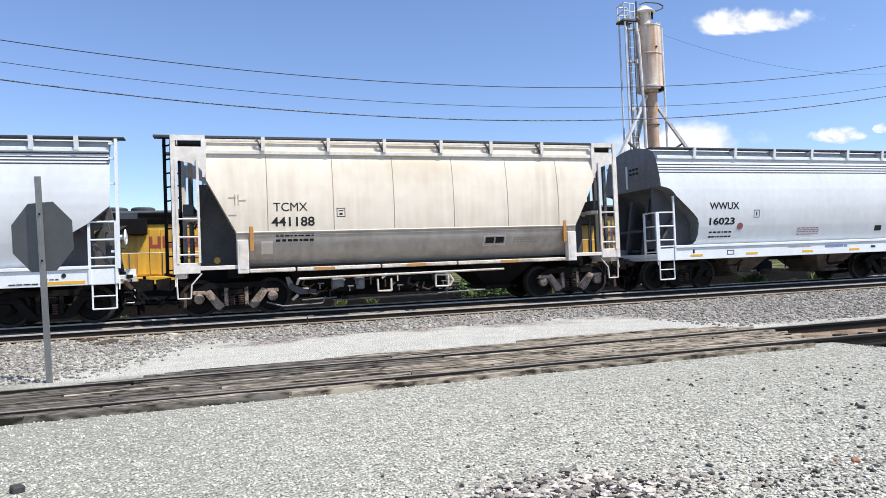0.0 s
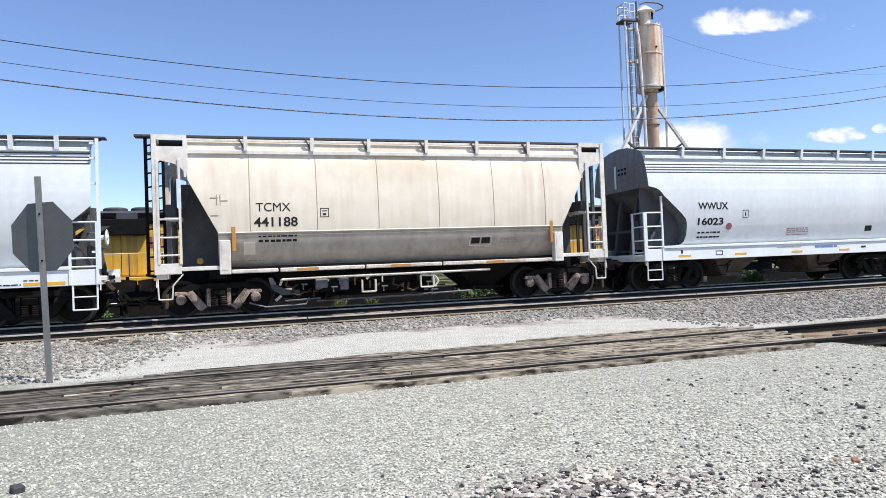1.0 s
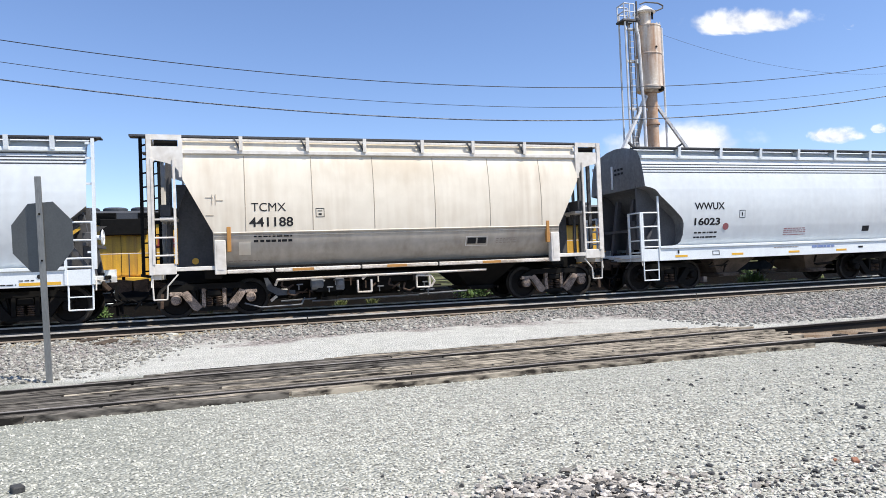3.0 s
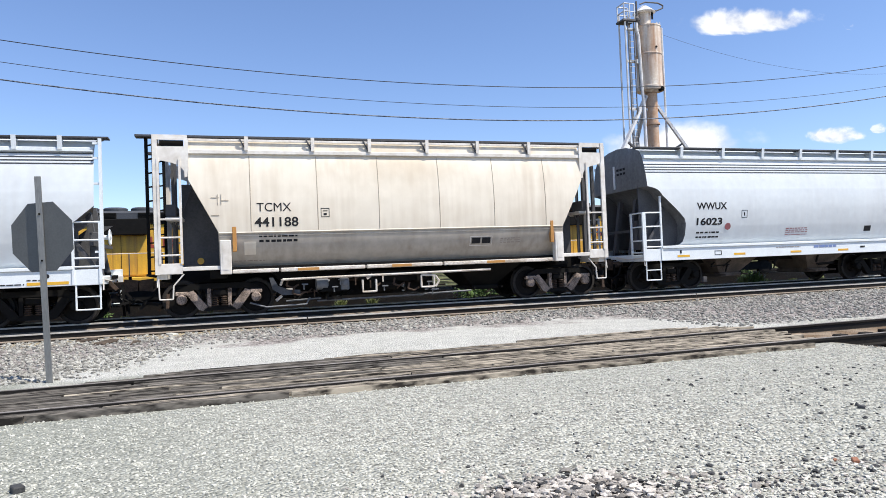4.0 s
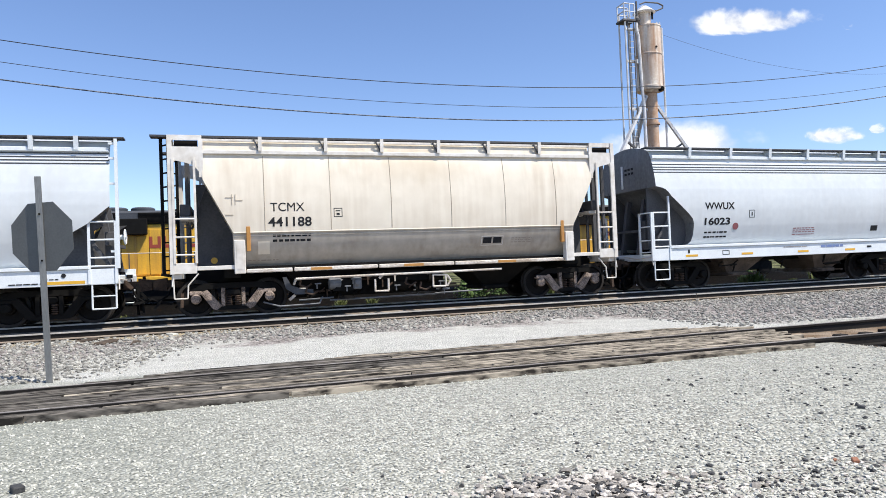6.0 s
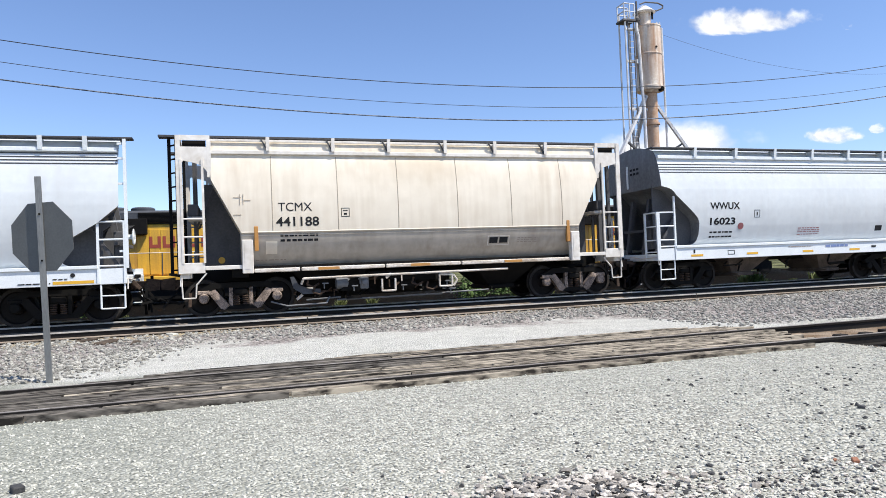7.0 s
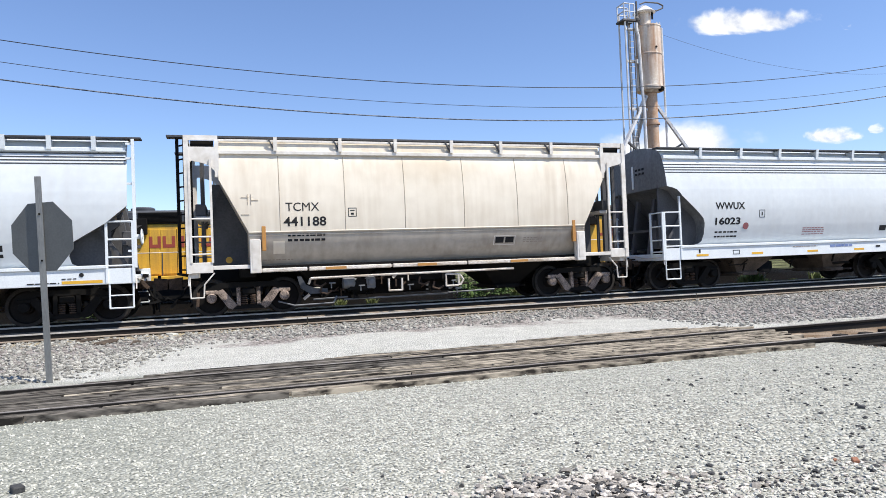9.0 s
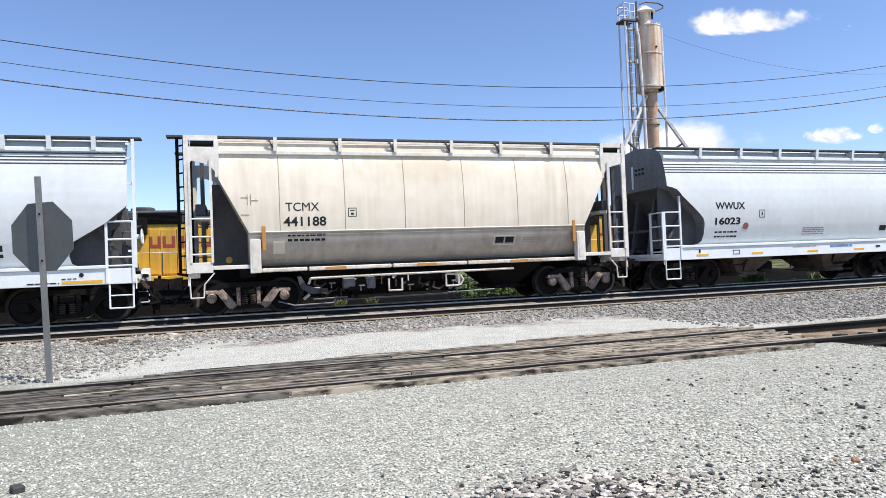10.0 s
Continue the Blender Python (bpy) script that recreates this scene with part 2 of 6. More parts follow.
def prism(bm, pts, y0, y1):
    """An outline in x and z, from y0 to y1."""
    a = [bm.verts.new((x, y0, z)) for x, z in pts]
    b = [bm.verts.new((x, y1, z)) for x, z in pts]
    n = len(pts)
    for i in range(n):
        bm.faces.new((a[i], a[(i + 1) % n], b[(i + 1) % n], b[i]))
    bm.faces.new(a), bm.faces.new(b[::-1])


def lathe(bm, profile, n=28, m=None):
    """Turns (radius, height) pairs about the z axis."""
    rings = []
    for r, z in profile:
        rings.append([bm.verts.new((r * math.cos(6.283185 * i / n), r * math.sin(6.283185 * i / n), z)) for i in range(n)])
    for a, b in zip(rings, rings[1:]):
        for i in range(n):
            bm.faces.new((a[i], a[(i + 1) % n], b[(i + 1) % n], b[i]))
    bm.faces.new(rings[0][::-1]), bm.faces.new(rings[-1])
    if m is not None:
        bmesh.ops.transform(bm, matrix=m, verts=[v for ring in rings for v in ring])


def interp(z, table):
    zs = [t[0] for t in table]
    return float(np.interp(z, zs, [t[1] for t in table]))


def lettering(name, text, material, parent, x0, x1, z0, z1, y, label="", bold=0.0):
    """Painted characters that fill the given stretch of a side."""
    cu = bpy.data.curves.new("letters", "FONT")
    cu.body, cu.extrude, cu.resolution_u, cu.offset = text, 0.001, 3, bold
    tmp = new("letters", cu)
    bpy.context.view_layer.update()
    me = bpy.data.meshes.new_from_object(tmp.evaluated_get(bpy.context.evaluated_depsgraph_get()))
    bpy.data.objects.remove(tmp)
    bm = bmesh.new()
    bm.from_mesh(me)
    zs = [v.co.y for v in bm.verts]
    for k in range(1, 8):
        cut = min(zs) + (max(zs) - min(zs)) * k / 8
        bmesh.ops.bisect_plane(bm, geom=bm.verts[:] + bm.edges[:] + bm.faces[:], plane_co=(0, cut, 0), plane_no=(0, 1, 0))
    bm.to_mesh(me)
    bm.free()
    co = np.empty(len(me.vertices) * 3)
    me.vertices.foreach_get("co", co)
    co = co.reshape(-1, 3)
    lo, hi = co.min(0), co.max(0)
    u, v = (co[:, 0] - lo[0]) / (hi[0] - lo[0]), (co[:, 1] - lo[1]) / (hi[1] - lo[1])
    zz = z0 + v * (z1 - z0)
    out = np.stack([x0 + u * (x1 - x0), np.array([y(q) for q in zz]) - (co[:, 2] - lo[2]) - 0.004, zz], 1)
    me.vertices.foreach_set("co", out.ravel())
    me.materials.clear()
    me.materials.append(material)
    ob = new(name, me)
    ob.parent = parent
    return tagged(ob, label)


def decal(bm, y, x, e, z0, z1):
    """A thin patch that follows the side's curve. y: the side at a height."""
    n = max(1, math.ceil((z1 - z0) / 0.05))
    zz = [z0 + (z1 - z0) * k / n for k in range(n + 1)]
    v = [[bm.verts.new(p) for p in ((x, y(z) - 0.005, z), (e, y(z) - 0.005, z), (e, y(z) + 0.003, z), (x, y(z) + 0.003, z))] for z in zz]
    for a, b in zip(v, v[1:]):
        for k in range(4):
            bm.faces.new((a[k], a[(k + 1) % 4], b[(k + 1) % 4], b[k]))
    bm.faces.new(v[0][::-1]), bm.faces.new(v[-1])


def frame_box(bm, y, x0, x1, z0, z1, t):
    """A thin painted rectangle outline."""
    n = 4
    decal(bm, y, x0, x1, z0, z0 + t)
    decal(bm, y, x0, x1, z1 - t, z1)
    for k in range(n):
        p, q = z0 + (z1 - z0) * k / n, z0 + (z1 - z0) * (k + 1) / n
        decal(bm, y, x0, x0 + t, p, q)
        decal(bm, y, x1 - t, x1, p, q)


def bars(name, material, parent, x0, x1, rows, y, seed, label="", word=(0.05, 0.14)):
    """Lines of writing too small to read: plain bars. rows: (bottom, top) of each line."""
    rng = random.Random(seed)
    bm = bmesh.new()
    for z0, z1 in rows:
        x = x0
        while x < x1:
            w = rng.uniform(*word)
            decal(bm, y, x, min(x + w, x1), z0, z1)
            x += w + rng.uniform(0.02, 0.05)
    return part(name, bm, material, parent, label)

# ---- hopper cars ----
RAIL_Z = 0.263
TRACK_Y = 18.671
WHEEL_R = 0.457
TRUCK_MESH = {}


def truck_parts():
    """Meshes of a freight truck, built once."""
    if TRUCK_MESH:
        return TRUCK_MESH
    made = {}
    for s in (-1, 1):
        bm = bmesh.new()
        y0, y1 = sorted((s * 1.06, s * 0.94))
        prism(bm, [(-1.02, 0.55), (-0.80, 0.60), (-0.62, 0.70), (0.62, 0.70), (0.80, 0.60), (1.02, 0.55), (1.06, 0.66), (0.70, 0.84), (-0.70, 0.84), (-1.06, 0.66)], y0, y1)
        prism(bm, [(-0.42, 0.16), (0.42, 0.16), (0.36, 0.27), (-0.36, 0.27)], y0, y1)
        made["side_frame", s] = (bm, M["black"], 0)
        for e in (-1, 1):
            bm = bmesh.new()
            p = [(e * 0.80, 0.62), (e * 0.62, 0.68), (e * 0.28, 0.26), (e * 0.40, 0.16), (e * 0.50, 0.20)]
            prism(bm, p, s * 1.0 - 0.075, s * 1.0 + 0.075)
            prism(bm, [(e * 0.20, 0.24), (e * 0.29, 0.24), (e * 0.29, 0.72), (e * 0.20, 0.72)], s * 1.0 - 0.06, s * 1.0 + 0.06)
            made["pedestal", s, e] = (bm, M["truckrust"], 0)
            bm = bmesh.new()
            lathe(bm, [(0.05, 0.03), (0.10, 0.03), (0.125, 0.0), (0.125, -0.12)], 14,
                  Matrix.Translation((e * 0.89, s * 1.10, WHEEL_R)) @ pose(0, 0, 0, 90 if s < 0 else -90))
            box(bm, e * 0.89 - 0.15, e * 0.89 + 0.15, s * 1.0 - 0.09, s * 1.0 + 0.09, WHEEL_R + 0.10, WHEEL_R + 0.20, 0.02)
            made["bearing_cap", s, e] = (bm, M["truckrust"], 1)
        bm = bmesh.new()
        for e in (-0.11, 0.11):
            z = 0.27
            while z < 0.50:
                lathe(bm, [(0.045, 0), (0.08, 0.012), (0.08, 0.03), (0.045, 0.042)], 10, Matrix.Translation((e, s * 1.02, z)))
                z += 0.05
        made["spring_nest", s] = (bm, M["rust"], 1)
        bm = bmesh.new()
        m = Matrix.Translation((0, s * 0.7525, 0)) @ pose(0, 0, 0, 90 if s < 0 else -90)
        lathe(bm, [(0.08, 0.075), (0.14, 0.075), (0.17, 0.02), (0.36, 0.02), (0.385, 0.07), (WHEEL_R, 0.065), (WHEEL_R + 0.003, -0.035),
                   (WHEEL_R + 0.028, -0.045), (WHEEL_R + 0.025, -0.07), (0.38, -0.07), (0.35, -0.03), (0.1, -0.03)], 36, m)
        made["wheel", s] = (bm, M["wheel"], 1)
    bm = bmesh.new()
    box(bm, -0.17, 0.17, -1.09, 1.09, 0.52, 0.68, 0.03)
    made["bolster", 0] = (bm, M["black"], 0)
    bm = bmesh.new()
    tube(bm, (0, -1.05, 0), (0, 1.05, 0), 0.075, 12)
    made["axle", 0] = (bm, M["black"], 1)
    for key, (b, m, sm) in made.items():
        me = bpy.data.meshes.new(key[0])
        bmesh.ops.recalc_face_normals(b, faces=b.faces[:])
        b.to_mesh(me)
        b.free()
        me.materials.append(m)
        if sm:
            me.polygons.foreach_set("use_smooth", [True] * len(me.polygons))
            me.set_sharp_from_angle(angle=radians(30))
        if key[0] == "wheel":
            me.materials.append(M["rimdust"])
            for f in me.polygons:
                f.material_index = int(math.hypot(f.center.x, f.center.z) > 0.40)
        TRUCK_MESH[key] = me
    return TRUCK_MESH


WHEELSETS = []


def put(name, me, parent, m=None, label=""):
    ob = new(name, me)
    ob.parent = parent
    if m is not None:
        ob.matrix_basis = m
    return tagged(ob, label)


def add_truck(car, x, clean=True):
    t = truck_parts()
    tr = put("truck", t["bolster", 0], car, pose(x, 0, 0), "grimy black cast steel truck with coil springs")
    for key, me in t.items():
        if key[0] in ("side_frame", "pedestal", "bearing_cap", "spring_nest"):
            worn = key[0] in ("pedestal", "bearing_cap")
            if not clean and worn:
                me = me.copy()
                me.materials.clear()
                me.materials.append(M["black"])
            put(key[0], me, tr, None, "rusty brown cast steel" if worn and clean else "")
    for e in (-0.89, 0.89):
        w = put("wheelset", t["axle", 0], car, pose(x + e, 0, WHEEL_R), "dark steel wheels on one axle")
        for q in (-1, 1):
            put("wheel", t["wheel", q], w)
        WHEELSETS.append((w, car, x + e))


def hull(profile, edge, half, zs, bins=24, skew=0.0):
    """A hopper body. profile: (z, half width) rising, then roof; edge: (z, set-back of the end from half). The ends slope inward
    as the side sheets do."""
    bm = bmesh.new()
    rings = []
    for z in zs:
        w, b = interp(z, profile), half - interp(z, edge)
        xs = [-b + 2 * b * i / bins for i in range(bins + 1)]
        far = [x - skew * max(0.0, x / b) ** 8 for x in xs]
        rings.append(([bm.verts.new((x, -w, z)) for x in xs], [bm.verts.new((x, w, z)) for x in far]))
    for (a0, a1), (b0, b1) in zip(rings, rings[1:]):
        for i in range(bins):
            bm.faces.new((a0[i], a0[i + 1], b0[i + 1], b0[i]))
            bm.faces.new((a1[i], b1[i], b1[i + 1], a1[i + 1]))
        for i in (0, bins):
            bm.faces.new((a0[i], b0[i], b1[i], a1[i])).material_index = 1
    for i in range(bins):
        bm.faces.new((rings[0][0][i], rings[0][1][i], rings[0][1][i + 1], rings[0][0][i + 1]))
        bm.faces.new((rings[-1][0][i], rings[-1][0][i + 1], rings[-1][1][i + 1], rings[-1][1][i]))
    return bm


def ladder(bm, p0, p1, z0, z1, rungs, r=0.022):
    """Two stiles above the points p0 and p1 and the rungs between them."""
    for p in (p0, p1):
        beam(bm, (*p, z0), (*p, z1), 0.055, 0.05)
    for z in rungs:
        tube(bm, (*p0, z), (*p1, z), r, 6)


def bays(car, xs, top=1.25, low=0.42, mt="black"):
    for x in xs:
        bm = bmesh.new()
        a = [bm.verts.new((x + u, v, top)) for u, v in ((-1.15, -1.25), (1.15, -1.25), (1.15, 1.25), (-1.15, 1.25))]
        b = [bm.verts.new((x + u, v, low + 0.12)) for u, v in ((-0.38, -0.62), (0.38, -0.62), (0.38, 0.62), (-0.38, 0.62))]
        for i in range(4):
            bm.faces.new((a[i], a[(i + 1) % 4], b[(i + 1) % 4], b[i]))
        bm.faces.new(a), bm.faces.new(b[::-1])
        box(bm, x - 0.42, x + 0.42, -0.72, 0.72, low, low + 0.12, 0.02)
        for u in (-0.42, 0.42):
            beam(bm, (x + u, -1.0, low + 0.06), (x + u, 1.0, low + 0.06), 0.05)
        part("discharge_bay", bm, M[mt], car, "grimy steel discharge hopper with slide gate")


def couplers(car, half):
    rng = random.Random(int(half * 100))
    for e in (-1, 1):
        for k in range(16):
            bm = bmesh.new()
            x, y, z = e * (half + rng.uniform(-0.25, 0.40)), rng.uniform(-1.1, 0.6), rng.uniform(0.35, 1.1)
            d = rng.choice(((0.02, 0, -0.35), (0.18, 0.0, -0.2), (0.0, 0.35, 0.0), (0.25, 0.05, 0.05)))
            beam(bm, (x, y, z), (x + e * d[0], y + d[1], z + d[2]), rng.uniform(0.03, 0.09))
            part("draft_gear_rod", bm, M["rust"] if k % 5 == 0 else M["black"], car)
        bm = bmesh.new()
        box(bm, min(e * (half - 0.3), e * (half + 0.28)), max(e * (half - 0.3), e * (half + 0.28)), -0.12, 0.12, 0.76, 0.96, 0.02)
        prism(bm, [(e * (half + 0.26), 0.68), (e * (half + 0.58), 0.72), (e * (half + 0.60), 0.98), (e * (half + 0.26), 1.02)], -0.16, 0.16)
        part("coupler", bm, M["rust"], car, "rusty knuckle coupler")
        bm = bmesh.new()
        pts = [(e * (half + 0.1), -0.35, 0.85), (e * (half + 0.25), -0.4, 0.55), (e * (half + 0.45), -0.38, 0.42), (e * (half + 0.62), -0.35, 0.50)]
        pipe(bm, pts, 0.03)
        part("air_hose", bm, M["black"], car)
        bm = bmesh.new()
        pipe(bm, [(e * (half + 0.02), -1.45, 1.05), (e * (half + 0.06), -0.7, 1.0), (e * (half + 0.1), -0.1, 1.08)], 0.016, 6)
        pipe(bm, [(e * (half + 0.02), -1.45, 1.05), (e * (half + 0.02), -1.5, 0.8)], 0.016, 6)
        part("uncoupling_lever", bm, M["tanframe"], car)


def cream_hopper():
    half = 6.10
    car = root("hopper_car", pose(5.05, TRACK_Y, RAIL_Z), "dusty cream covered hopper car with rounded sides, on the rails", "freight car", "freight train")
    prof = [(1.22, 1.10), (1.36, 1.225), (1.50, 1.335), (1.64, 1.422), (1.78, 1.487), (1.92, 1.532), (2.05, 1.557), (2.08, 1.582), (2.3, 1.60), (2.6, 1.605), (2.9, 1.60), (3.2, 1.58), (3.5, 1.545), (3.8, 1.49), (4.03, 1.43), (4.05, 1.42),
            (4.14, 1.42), (4.40, 1.355), (4.42, 0.9), (4.44, 0.5), (4.46, 0.02)]
    edge = [(1.22, 1.40), (2.10, 1.40), (3.39, 0.74), (4.46, 0.72)]
    zs = sorted({p[0] for p in prof} | {2.1, 2.3, 2.45, 2.75, 2.95, 3.25, 3.39, 3.5, 3.8})
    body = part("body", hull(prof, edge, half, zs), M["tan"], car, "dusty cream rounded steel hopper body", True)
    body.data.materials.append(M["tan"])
    # lower side: dust, plus the shade of the in-curving sheet put into a darker cream
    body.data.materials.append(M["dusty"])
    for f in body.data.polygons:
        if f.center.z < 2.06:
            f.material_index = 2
    side = lambda z: -interp(z, prof)
    # weld seams down the side
    for x in (-3.92, -2.27, -0.67, 1.0, 2.59, 4.16):
        bm = bmesh.new()
        zz = [2.1, 2.3, 2.6, 2.9, 3.2, 3.5, 3.8, 4.0]
        pipe(bm, [(x, side(z) + 0.002, z) for z in zz], 0.012, 6)
        part("weld_seam", bm, M["seam"], body)
    bm = bmesh.new()
    for s in (-1, 1):
        tube(bm, (-4.68, s * 1.578, 2.068), (4.68, s * 1.578, 2.068), 0.018, 8)
        tube(bm, (-4.68, s * 1.553, 1.99), (4.68, s * 1.553, 1.99), 0.008, 8)
    part("belt_rail", bm, M["tan"], body)
    bm = bmesh.new()
    for s in (-1, 1):
        box(bm, -half + 0.72, half - 0.72, min(s * 1.40, s * 1.50), max(s * 1.40, s * 1.50), 4.035, 4.13, 0.01)
    part("top_chord", bm, M["tanframe"], car)
    # roof walkways with brackets
    for s in (-1, 1):
        bm = bmesh.new()
        a, b = sorted((s * 1.37, s * 1.08))
        box(bm, -half - 0.45, half + 0.05, a, b, 4.455, 4.51, 0.006)
        part("running_board", bm, M["grating"], car, "dark steel roof walkway grating")
        bm = bmesh.new()
        a, b = sorted((s * 1.40, s * 1.44))
        box(bm, -half + 0.72, half - 0.72, a, b, 4.355, 4.415, 0.008)
        part("walkway_rail", bm, M["tanframe"], car, "pale dusty edge rail below the walkway")
        for x in (-3.98, -2.34, -0.86, 0.72, 2.18, 3.74):
            bm = bmesh.new()
            beam(bm, (x - 0.16, s * 1.47, 4.43), (x - 0.02, s * 1.47, 4.15), 0.05, 0.03)
            part("walkway_strut", bm, M["darkend"], car, "dark diagonal strut")
            bm = bmesh.new()
            beam(bm, (x, s * 1.53, 4.12), (x, s * 1.53, 4.47), 0.09, 0.03)
            prism(bm, [(x - 0.02, 4.13), (x + 0.02, 4.13), (x + 0.02, 4.42), (x - 0.02, 4.42)], min(s * 1.34, s * 1.52), max(s * 1.34, s * 1.52))
            part("walkway_bracket", bm, M["tanframe"], car)
    for i in range(5):
        bm = bmesh.new()
        lathe(bm, [(0.36, 4.42), (0.38, 4.44), (0.38, 4.52), (0.2, 4.56)], 20, Matrix.Translation((-4 + 2 * i, 0, 0)))
        part("roof_hatch", bm, M["tanframe"], car, smooth=True)
    for e in (-1, 1):
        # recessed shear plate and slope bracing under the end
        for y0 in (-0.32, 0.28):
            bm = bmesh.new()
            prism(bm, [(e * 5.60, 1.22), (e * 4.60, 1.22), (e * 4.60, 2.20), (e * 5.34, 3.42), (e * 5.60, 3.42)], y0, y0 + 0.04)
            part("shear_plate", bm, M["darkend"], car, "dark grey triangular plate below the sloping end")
        # corner frame
        bm = bmesh.new()
        for s in (-1, 1):
            y = s * 1.50
            x0 = e * half
            beam(bm, (x0, y, 1.10), (x0, y, 4.48), 0.11, 0.08)
            box(bm, min(x0, e * 5.36), max(x0, e * 5.36), y - 0.02, y + 0.02, 4.36, 4.485)
            box(bm, min(e * 5.44, e * 5.34), max(e * 5.44, e * 5.34), y - 0.025, y + 0.025, 3.45, 4.36)
            prism(bm, [(e * 6.05, 4.20), (e * 5.40, 4.20), (e * 5.40, 3.50), (e * 5.46, 3.62), (e * 5.56, 3.74), (e * 5.72, 3.80), (e * 5.98, 3.86), (e * 6.05, 3.75)], y - 0.022, y + 0.022)
        beam(bm, (e * half, -1.5, 4.40), (e * half, 1.5, 4.40), 0.10, 0.08)
        part("corner_frame", bm, M["tanframe"], car, "dusty white steel end frame with arched gusset")
        for s in (-1, 1):
            bm = bmesh.new()
            ladder(bm, (e * 6.04, s * 1.53), (e * 5.55, s * 1.53), 1.35, 3.9, (1.56, 1.99, 2.43), 0.024)
            part("side_ladder", bm, M["tanframe"], car)
        for y0 in (-1.40, 1.10):
            bm = bmesh.new()
            for p in ((e * 6.14, y0), (e * 6.32, y0 + 0.22)):
                beam(bm, (*p, 1.1), (*p, 4.46), 0.075, 0.07)
            for i in range(10):
                tube(bm, (e * 6.14, y0, 1.2 + 0.34 * i), (e * 6.32, y0 + 0.22, 1.2 + 0.34 * i), 0.022, 6)
            part("end_ladder", bm, M["black"], car, "black end ladder")
        for y0, x0, w in ((-0.45, 5.80, 0.07), (0.45, 5.80, 0.07)):
            bm = bmesh.new()
            beam(bm, (e * x0, y0, 1.1), (e * x0, y0, 4.1), w)
            part("end_post", bm, M["darkend"], car, "dark upright end post")
            bm = bmesh.new()
            beam(bm, (e * (x0 - 0.05), y0, 2.3), (e * 5.30, y0, 3.5), 0.05)
            part("end_brace", bm, M["darkend"], car, "dark sloping end brace")
        if e > 0:
            for x0, y0, w in ((6.0, -1.05, 0.09), (5.98, -0.55, 0.12), (5.72, -1.2, 0.06)):
                bm = bmesh.new()
                beam(bm, (x0, y0, 1.1), (x0, y0, 4.3), w)
                part("end_post", bm, M["darkend"], car, "dark upright end post")
            bm = bmesh.new()
            prism(bm, [(5.45, 4.2), (6.0, 4.2), (6.0, 3.2), (5.9, 3.6), (5.7, 3.85), (5.45, 3.95)], -0.8, -0.74)
            part("end_gusset", bm, M["darkend"], car, "dark curved gusset plate")
        bm = bmesh.new()
        box(bm, min(e * 5.95, e * 5.70), max(e * 5.95, e * 5.70), -0.9, 0.7, 2.55, 2.85, 0.02)
        part("end_beam", bm, M["darkend"], car)
        bm = bmesh.new()
        box(bm, min(e * 5.95, e * 5.55), max(e * 5.95, e * 5.55), -1.0, 0.9, 2.44, 2.53, 0.01)
        part("end_shelf", bm, M["tanframe"], car)
        # added panel that makes the corner opening dark
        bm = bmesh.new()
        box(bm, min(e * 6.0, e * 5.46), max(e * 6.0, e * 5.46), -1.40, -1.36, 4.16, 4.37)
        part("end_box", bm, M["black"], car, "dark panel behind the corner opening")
        # platform, stirrup and jacking post
        bm = bmesh.new()
        for s in (-1, 1):
            a, b = sorted((s * 1.53, s * 1.43))
            box(bm, min(e * 6.12, e * 5.55), max(e * 6.12, e * 5.55), a, b, 1.10, 1.36, 0.01)
            box(bm, min(e * 5.55, e * 4.6), max(e * 5.55, e * 4.6), a, b, 1.17, 1.27, 0.01)
        box(bm, min(e * 6.1, e * 5.9), max(e * 6.1, e * 5.9), -1.43, 1.43, 0.98, 1.20, 0.01)
        part("end_platform", bm, M["tanframe"], car)
        for s in (-1, 1):
            bm = bmesh.new()
            y = s * 1.48
            pipe(bm, [(e * 6.10, y, 1.12), (e * 6.08, y, 0.50), (e * 5.78, y, 0.50), (e * 5.76, y, 0.82), (e * 5.52, y, 1.10)], 0.02, 6)
            part("stirrup_step", bm, M["tanframe"], car)
        for s in (-1, 1):
            bm = bmesh.new()
            a, b = sorted((s * 1.60, s * 1.40))
            box(bm, min(e * 4.68, e * 4.41), max(e * 4.68, e * 4.41), a, b, 1.05, 1.89, 0.015)
            box(bm, min(e * 4.62, e * 4.47), max(e * 4.62, e * 4.47), s * 1.60 - 0.008, s * 1.60 + 0.008, 1.16, 1.78)
            part("jacking_post", bm, M["tanframe"], car)
        bm = bmesh.new()
        box(bm, e * 4.33 - 0.05, e * 4.33 + 0.05, -1.60, -1.50, 1.60, 2.22, 0.01)
        part("upright_reflector", bm, M["orange"], body, "faded orange upright reflector")
    bm = bmesh.new()
    lathe(bm, [(0.085, 0), (0.085, 0.02)], 16, Matrix.Translation((-5.18, -0.33, 1.42)) @ pose(0, 0, 0, 90))
    part("reflector_disc", bm, M["yellow"], car, "small round yellow disc")
    # side rails
    for s in (-1, 1):
        bm = bmesh.new()
        for x0, x1 in ((-4.4, -3.28), (-3.24, -1.08), (-1.04, 1.04), (1.08, 4.4)):
            a, b = sorted((s * 1.53, s * 1.42))
            box(bm, x0, x1, a, b, 1.06, 1.16, 0.02)
        part("side_rail", bm, M["dirtypipe"], car, "dusty rust-stained white side rail")
    for x in (-2.55, -0.1, 2.6):
        bm = bmesh.new()
        box(bm, x - 0.27, x + 0.27, -1.542, -1.53, 1.075, 1.145)
        part("rail_reflector", bm, M["orange"], car, "faded orange reflector")
    bm = bmesh.new()
